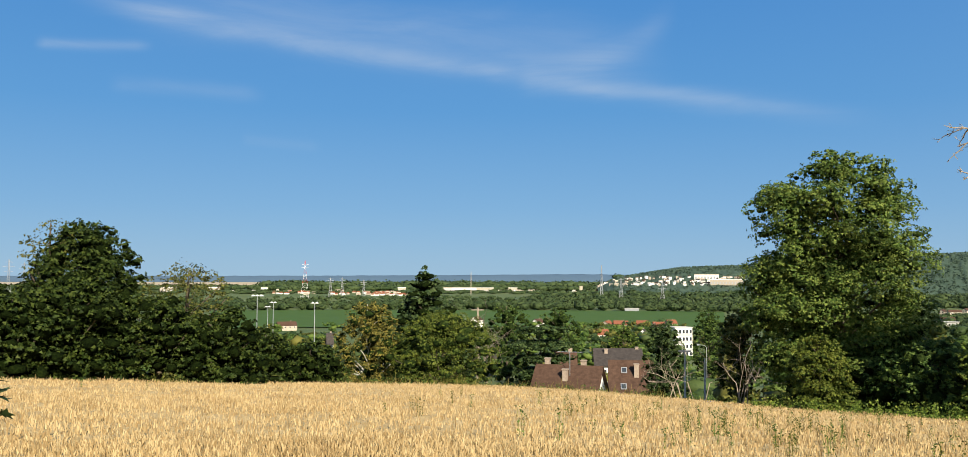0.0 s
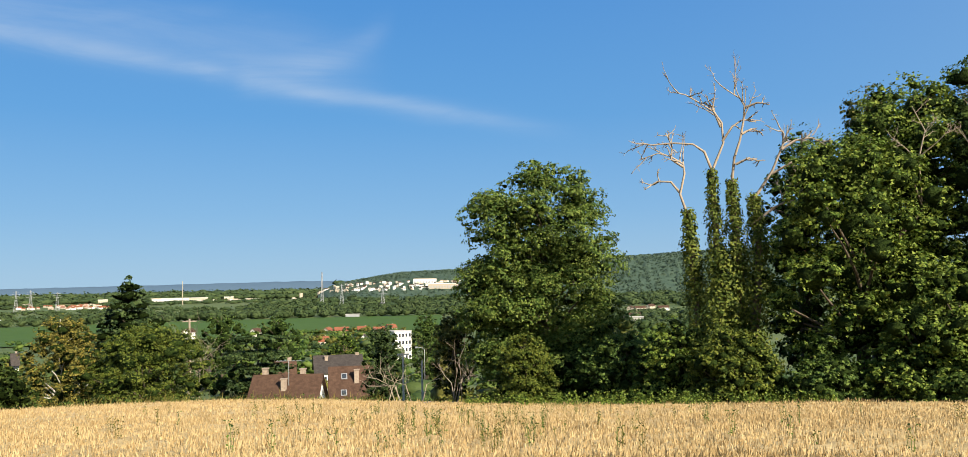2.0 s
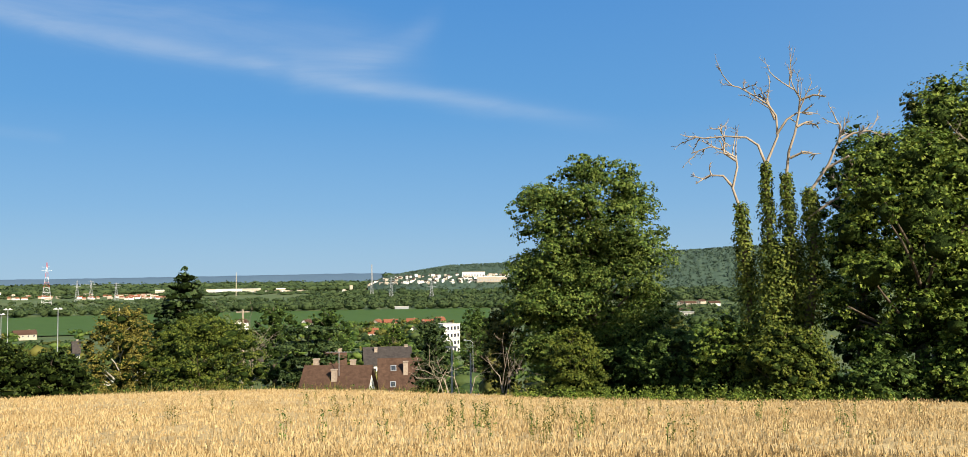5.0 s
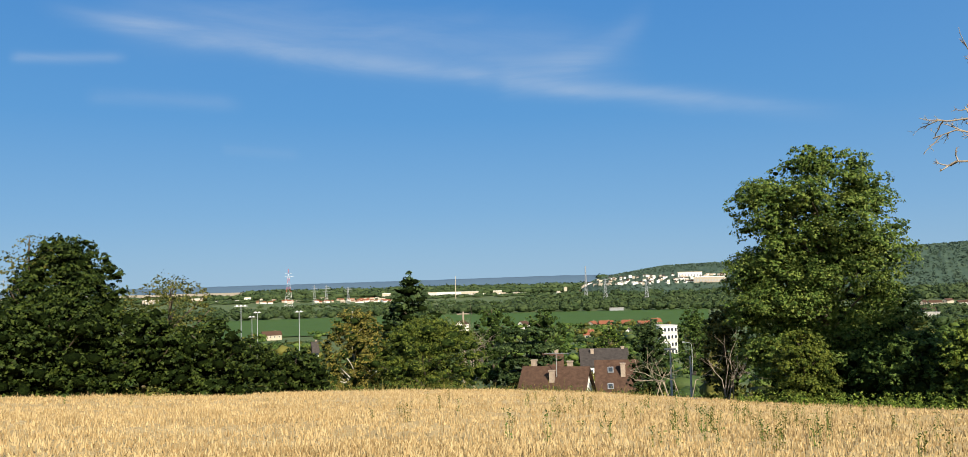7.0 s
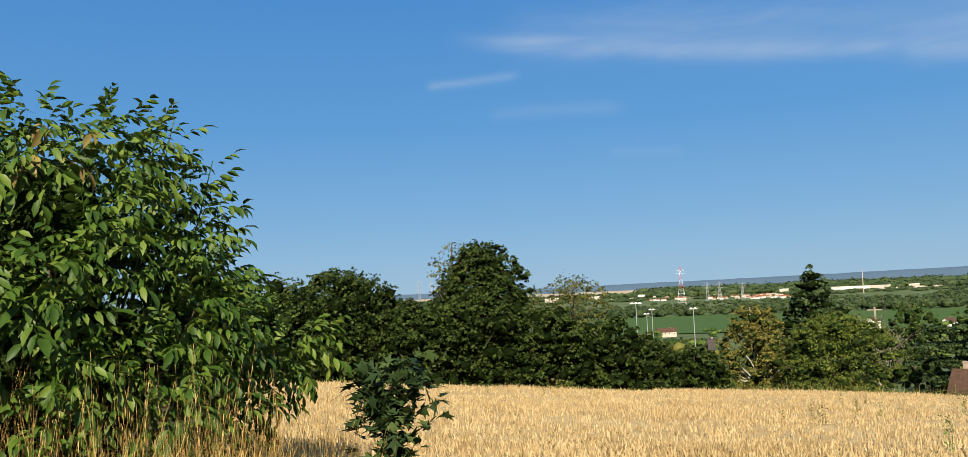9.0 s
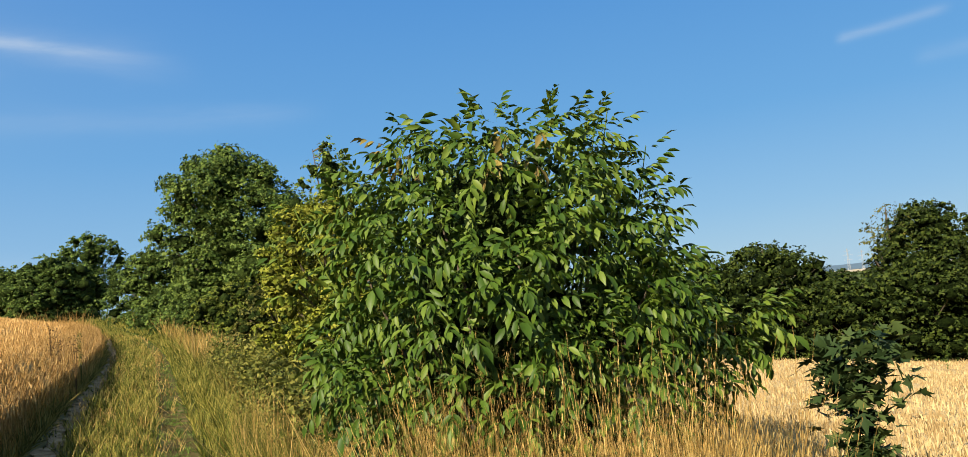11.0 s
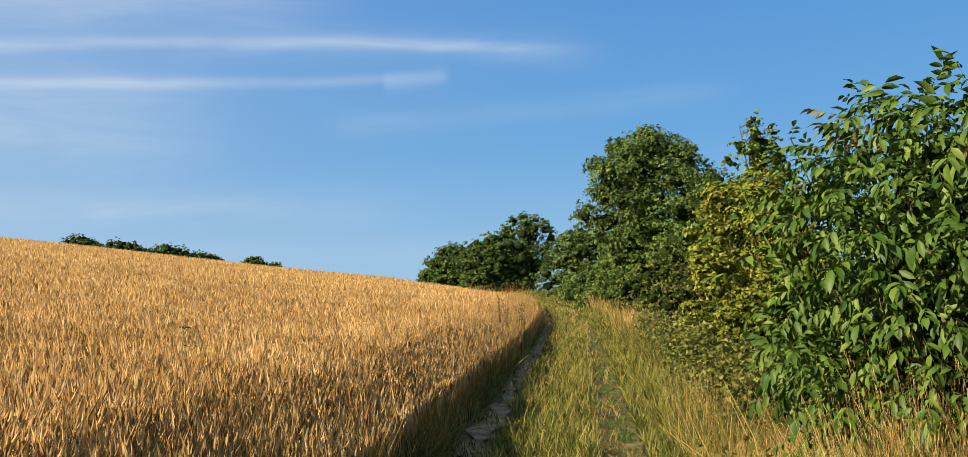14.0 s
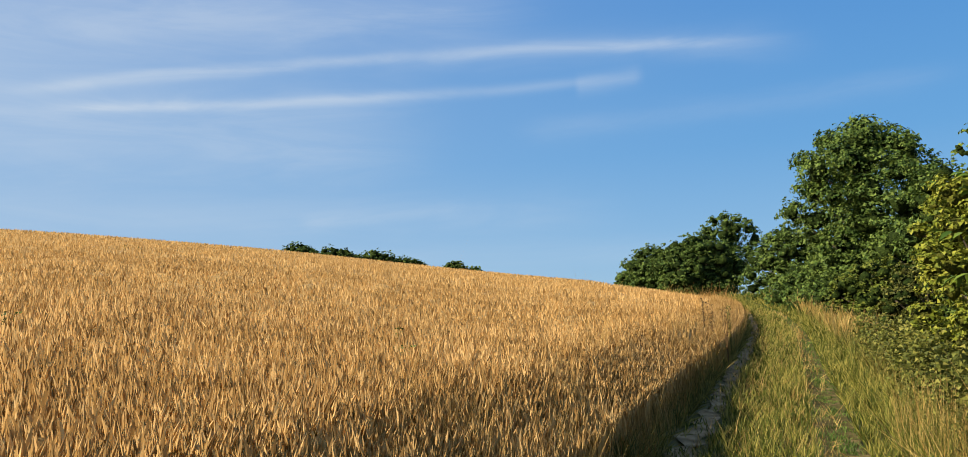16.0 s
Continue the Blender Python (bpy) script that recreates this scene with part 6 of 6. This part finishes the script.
def car(az, d, turn):
    at = spot(az, d)
    at.z += 0.07
    ob = thing("car", at, "blue hatchback parked beside the road", "car", turn=turn)
    bm = bmesh.new()
    prof = [(-2.0, 0.35), (2.0, 0.35), (2.05, 0.75), (1.2, 0.95), (-1.9, 0.98), (-2.05, 0.7)]
    a = [bm.verts.new((x, -0.85, z)) for x, z in prof]
    b = [bm.verts.new((x, 0.85, z)) for x, z in prof]
    bm.faces.new(a)
    bm.faces.new(b[::-1])
    for i in range(6):
        j = (i + 1) % 6
        bm.faces.new((a[i], b[i], b[j], a[j]))
    bmesh.ops.recalc_face_normals(bm, faces=bm.faces)
    part("body", bm, M_BLUE, ob)
    bm = bmesh.new()
    prof = [(1.15, 0.94), (0.4, 1.42), (-1.3, 1.45), (-1.85, 0.97)]
    a = [bm.verts.new((x, -0.78 + 0.12 * (z > 1), z)) for x, z in prof]
    b = [bm.verts.new((x, 0.78 - 0.12 * (z > 1), z)) for x, z in prof]
    bm.faces.new(a)
    bm.faces.new(b[::-1])
    for i in range(4):
        j = (i + 1) % 4
        bm.faces.new((a[i], b[i], b[j], a[j]))
    bmesh.ops.recalc_face_normals(bm, faces=bm.faces)
    part("cabin", bm, M_GLASS, ob)
    part("roof", boxed((-1.3, 0.42, -0.66, 0.66, 1.44, 1.48)), M_BLUE, ob)
    for x in (-1.3, 1.3):
        for y in (-0.8, 0.8):
            v, f = tube([(x, y - 0.1, 0.3), (x, y + 0.1, 0.3)], [0.31, 0.31], 12)
            wheel = put("wheel", mesh_np("wheel", v, f, M_RUBBER), ob)
            bm = boxed((x - 0.17, x + 0.17, y - 0.11, y + 0.11, 0.13, 0.47))
            part("rim", bm, M_METAL, wheel)


car(14.56, 128, 70)

# hills
HILL_AZ, HILL_EL = [7.5, 8.75, 12.7, 16.5, 22, 26.8, 30.9, 40, 70], [-0.6, 0.02, 0.66, 0.8, 1.05, 1.38, 1.6, 1.9, 2.1]


def hill_height(az, dist, crest_az, crest_el, d, thick):
    """Height of a long hill whose crest, d away, shows at those bearings and elevations."""
    k = np.clip((dist - d + thick * 0.72) / thick, 0, 1)
    top = EYE_Z + d * np.tan(np.radians(np.interp(az, crest_az, crest_el)))
    prof = np.sin(np.clip(k / 0.72, 0, 1) * np.pi / 2) ** 1.3 * np.where(k > 0.72, np.cos((k - 0.72) / 0.28 * np.pi / 2), 1)
    return -47 + (top + 47) * prof


def ridge(name, label, az, el, d, thick, mat, rough, seed, step=0.12):
    a = np.arange(az[0], az[-1] + 0.01, step)
    rng = np.random.default_rng(seed)
    dd = d - thick * 0.72 + thick * np.linspace(0, 1, 20)
    A_, D_ = np.meshgrid(a, dd, indexing="ij")
    x, y = D_ * np.sin(np.radians(A_)), D_ * np.cos(np.radians(A_))
    z = hill_height(A_, D_, az, el, d, thick) + rng.normal(0, rough, x.shape) * np.clip((D_ - dd[0]) / thick * 3, 0, 1)
    n, m = x.shape
    i, j = np.meshgrid(np.arange(n - 1), np.arange(m - 1), indexing="ij")
    f = np.stack([i * m + j, i * m + j + 1, (i + 1) * m + j + 1, (i + 1) * m + j], 2).reshape(-1, 4)[:, ::-1]
    return put(name, mesh_np(name, np.stack([x, y, z], 2).reshape(-1, 3), f, mat, True), kind="structure", label=label)


ridge("backdrop", "distant ridge beyond the valley, painted in haze blue", [-80, -40, -20.8, -6.7, 6, 14, 70], [0.0, 0.0, 0.03, 0.12, 0.24, 0.2, 0.2], 4600, 500, M_HAZED_RIDGE, 0.8, 1, 0.4)
ridge("wooded_hill_1", "long wooded hill with houses at its foot", HILL_AZ, HILL_EL, 3000, 900, M_HAZED_HILL, 2.5, 2)


def land_spot(az, el):
    """Where the sight line at that bearing and elevation first meets the hill or the valley floor."""
    d = np.linspace(1700, 2900, 260)
    x, y = d * math.sin(radians(az)), d * math.cos(radians(az))
    z = ground(x, y)
    if HILL_AZ[0] < az < HILL_AZ[-1]:
        z = np.maximum(z, hill_height(np.full_like(d, az), d, HILL_AZ, HILL_EL, 3000, 900))
    k = int(np.argmax(np.degrees(np.arctan((z - EYE_Z) / d)) >= el))
    if k == 0:
        k = len(d) - 1 if np.degrees(np.arctan((z[-1] - EYE_Z) / d[-1])) < el else 0
    return float(d[k]), float(z[k])


def sight(px, py):
    az = math.degrees(math.atan((px - 784) / 1401))
    return az, 3.25 - math.degrees(math.atan((py - 370 + 0.0031 * (px - 784)) / 1401 * math.cos(radians(az))))


# towns far off
rng = np.random.default_rng(90)


def far_houses(n, x0, x1, y0, y1, size, walls, roofs, label, flat=0.0):
    """Little houses on the land between two bearings and two heights of their feet."""
    for k in range(n):
        az_, el_ = sight(rng.uniform(x0, x1), rng.uniform(y0, y1))
        dd, z = land_spot(az_, el_)
        wd, hh = size * rng.uniform(0.7, 1.4), rng.uniform(5.5, 8)
        house("house", label, az_, dd, wd, wd * 0.75, hh * (0.6 if rng.uniform() > flat else 0.95), hh, rng.uniform(-40, 40), walls[k % len(walls)], roofs[int(rng.integers(0, len(roofs)))], z, foot=4, group="houses of the far town")


far_houses(40, 560, 662, 476, 481, 10, (M_CREAM, M_RENDER), (M_TILE_RED, M_TILE_RED, M_CREAM), "pale village house with an orange roof")
far_houses(26, 440, 565, 475, 481, 10, (M_CREAM, M_RENDER), (M_TILE_RED, M_CREAM), "pale village house with an orange roof")
far_houses(120, 1010, 1205, 450, 463, 8, (M_RENDER, M_CREAM, M_RENDER), (M_TILE_BROWN, M_CREAM, M_TILE_DARK), "pale house of the hillside town", 0.4)
far_houses(24, 925, 1010, 452, 464, 9, (M_CREAM, M_CREAM, M_RENDER), (M_TILE_BROWN, M_CREAM), "pale house of the far town", 0.4)
far_houses(46, 735, 880, 462, 472, 10, (M_RENDER, M_CREAM), (M_CREAM, M_TILE_DARK), "white shed at the edge of the far town", 0.8)


def shed(x0, x1, y0, y1, mat, roof, label, near=None):
    """A flat roofed shed standing on the land, by its bearings and the heights of its roof and foot."""
    az_, low = sight(0.5 * (x0 + x1), y1)
    d, z = land_spot(az_, low)
    if near:
        d, z = near, spot(az_, near).z
    w, h = (x1 - x0) / 1401 * d / 2, min(max(height_at(sight(0.5 * (x0 + x1), y0)[1], d) - z, 3.0), 4.5 if near else 14.0)
    ob = thing("warehouse", (*polar(az_, d), z), label, "building", "far sheds", -az_)
    part("wall", boxed((-w, w, -w * 0.35, w * 0.35, -3, h * 0.88)), mat, ob)
    part("roof", boxed((-w - 0.6, w + 0.6, -w * 0.35 - 0.6, w * 0.35 + 0.6, h * 0.88, h)), roof, ob)
    n = int(max(3, w / 4))
    for k in range(n):
        x = -w + 2 * w * (k + 0.5) / n
        part("door", boxed((x - w * 0.5 / n, x + w * 0.5 / n, -w * 0.35 - 0.4, -w * 0.35 + 0.2, 0, h * 0.5)), M_METAL, ob)


for q in ((719, 757, 460, 467, M_CONCRETE, M_CREAM), (733, 772, 465, 472, M_RENDER, M_CONCRETE), (764, 789, 455, 465, M_RENDER, M_WHITE), (770, 800, 464, 471, M_CREAM, M_CONCRETE), (824, 838, 452, 458, M_CREAM, M_RENDER),
          (1126, 1163, 443, 452, M_RENDER, M_CREAM), (1152, 1201, 453, 461, M_CREAM, M_RENDER), (362, 430, 475, 477.5, M_CONCRETE, M_CONCRETE), (262, 285, 459, 464, M_CREAM, M_RENDER), (340, 358, 460, 465, M_CREAM, M_RENDER),
          (424, 434, 462, 469, M_RENDER, M_CREAM), (645, 658, 459, 465, M_CREAM, M_RENDER)):
    shed(*q, "pale flat roofed shed across the valley")
shed(1012, 1034, 493, 496, M_METAL, M_CONCRETE, "grey concrete shelter at the edge of the green field", 1185)
shed(1505, 1545, 489, 494, M_CONCRETE, M_CONCRETE, "grey concrete bridge deck in the valley", 900)
ta, te = sight(941, 458)
td, tz = land_spot(ta, te)
tw = thing("church_tower", (*polar(ta, td), tz), "pale stone church tower of the far town", "tower")
part("wall", boxed((-5, 5, -5, 5, -4, 19), (5, 16, -4, 4, -4, 8)), M_CREAM, tw)
part("parapet", boxed((-5.5, 5.5, -5.5, 5.5, 19, 20.5)), M_CREAM, tw)

# belts of trees in the valley
def belt(name, label, az0, az1, d0, d1, n, tall, wide, each, leaf, seed, mat=None):
    """Far woods: each tree a dark body under a coat of leafy sprays."""
    rng = np.random.default_rng(seed)
    got = []
    for i in range(n):
        az, d = rng.uniform(az0, az1), rng.uniform(d0, d1)
        s = spot(az, d)
        if d > 2300 and 10.0 < az < 17.0 and rng.uniform() < 0.6 and d < 2750:
            continue
        if d > 2200 and HILL_AZ[0] < az < HILL_AZ[-1]:
            s.z = max(s.z, float(hill_height(az, d, HILL_AZ, HILL_EL, 3000, 900)))
        h, w = tall * rng.uniform(0.6, 1.15), wide * rng.uniform(0.7, 1.3)
        got.append((ICO_V * np.array([w * 0.42, w * 0.42, h * 0.42]) * (1 + rng.normal(0, 0.1, (len(ICO_V), 1))) + np.array([s.x, s.y, s.z + h * 0.42]), ICO_F))
        u = rng.normal(0, 1, (each, 3))
        u /= np.linalg.norm(u, axis=1, keepdims=True)
        u[:, 2] = np.abs(u[:, 2]) * 1.1 - 0.2
        p = np.array([s.x, s.y, s.z + h * 0.45]) + u * np.array([w * 0.5, w * 0.5, h * 0.5]) * rng.uniform(0.75, 1.1, (each, 1))
        got.append(scatter(CHIP_V, CHIP_F, p, frames_from(u + np.array([0, 0, 0.5]) + rng.normal(0, 0.5, (each, 3)), rng.uniform(0, 6.28, each), leaf * rng.uniform(0.6, 1.4, each))))
    v, f = join(got)
    return put(name, mesh_np(name, v, f, mat or M_FAR_WOOD), kind="stuff", label=label, category="woods")


belt("tree_belt", "line of dark trees behind the green field", -22, 22, 1190, 1330, 330, 15, 16, 60, 3.4, 41)
belt("tree_belt", "woods in the valley", 3, 40, 1450, 1900, 300, 15, 24, 50, 4.5, 42)
belt("tree_belt", "low scrub beyond the green field", -26, 3, 1400, 2000, 180, 7, 20, 40, 4.0, 51)
belt("tree_belt", "woods in the valley", 4, 40, 2000, 2330, 260, 17, 36, 40, 6.0, 43)
belt("tree_belt", "distant woods across the valley", -32, 9, 3020, 3500, 400, 22, 56, 30, 8.0, 44)
belt("tree_belt", "low woods before the far town", -26, 4, 2450, 2860, 240, 9, 34, 30, 5.0, 56)
belt("tree_belt", "distant woods across the valley", -14, 14, 3600, 4300, 300, 34, 110, 30, 12.0, 49)
belt("hill_woods", "trees covering the long hill", 8.5, 36, 2420, 2990, 4200, 3.5, 8, 9, 4.5, 50, M_HAZED_HILL)
belt("tree_belt", "woods and orchards below the long hill", 23, 36, 620, 1180, 170, 9, 15, 40, 2.6, 57)

def leafy_belt(name, label, az0, az1, d0, d1, n, tall, wide, leaf, each, mats, seed):
    """Garden trees too far to tell apart, in leaves."""
    rng = np.random.default_rng(seed)
    per = [[] for _ in mats]
    for i in range(n):
        az, d = rng.uniform(az0, az1), rng.uniform(d0, d1)
        s = spot(az, d)
        h, w = tall * rng.uniform(0.55, 1.2), wide * rng.uniform(0.6, 1.3)
        lumps = [(s.x + rng.normal(0, w * 0.22), s.y + rng.normal(0, w * 0.22), s.z + h * rng.uniform(0.25, 0.8), w * 0.28, w * 0.28, h * 0.2) for _ in range(7)]
        k = int(rng.integers(0, len(mats)))
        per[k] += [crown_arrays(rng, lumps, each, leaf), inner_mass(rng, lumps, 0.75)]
    for got, mat in zip(per, mats):
        v, f = join(got)
        put(name, mesh_np(name, v, f, mat), kind="stuff", label=label, category="trees")


leafy_belt("garden_trees", "garden trees and hedges among the houses", -22, 15, 112, 300, 150, 5.0, 7.5, 0.55, 170, (M_LEAF_DARK, M_NEEDLE, M_LEAF_OLIVE), 45)
leafy_belt("garden_trees", "garden trees and hedges among the houses", 15, 36, 75, 300, 80, 5.5, 7.5, 0.55, 280, (M_LEAF_DARK, M_NEEDLE, M_LEAF_OLIVE), 47)
leafy_belt("garden_trees", "garden trees round the white house", -16, -10, 250, 400, 40, 8.0, 8, 0.7, 170, (M_LEAF_DARK, M_NEEDLE, M_LEAF_OLIVE), 53)
leafy_belt("garden_trees", "garden trees in front of the orange roofs", 6, 16, 400, 670, 80, 7.5, 9, 0.9, 130, (M_LEAF_DARK, M_NEEDLE, M_LEAF_OLIVE), 52)
leafy_belt("garden_trees", "trees among the lower houses", -24, 36, 310, 690, 190, 7.5, 12, 1.1, 150, (M_LEAF_DARK, M_NEEDLE, M_LEAF_OLIVE), 46)
leafy_belt("garden_trees", "tall trees before the houses beside the wood", 26, 33.5, 440, 500, 18, 13.5, 14, 0.9, 300, (M_LEAF_DARK, M_NEEDLE, M_LEAF_OLIVE), 54)
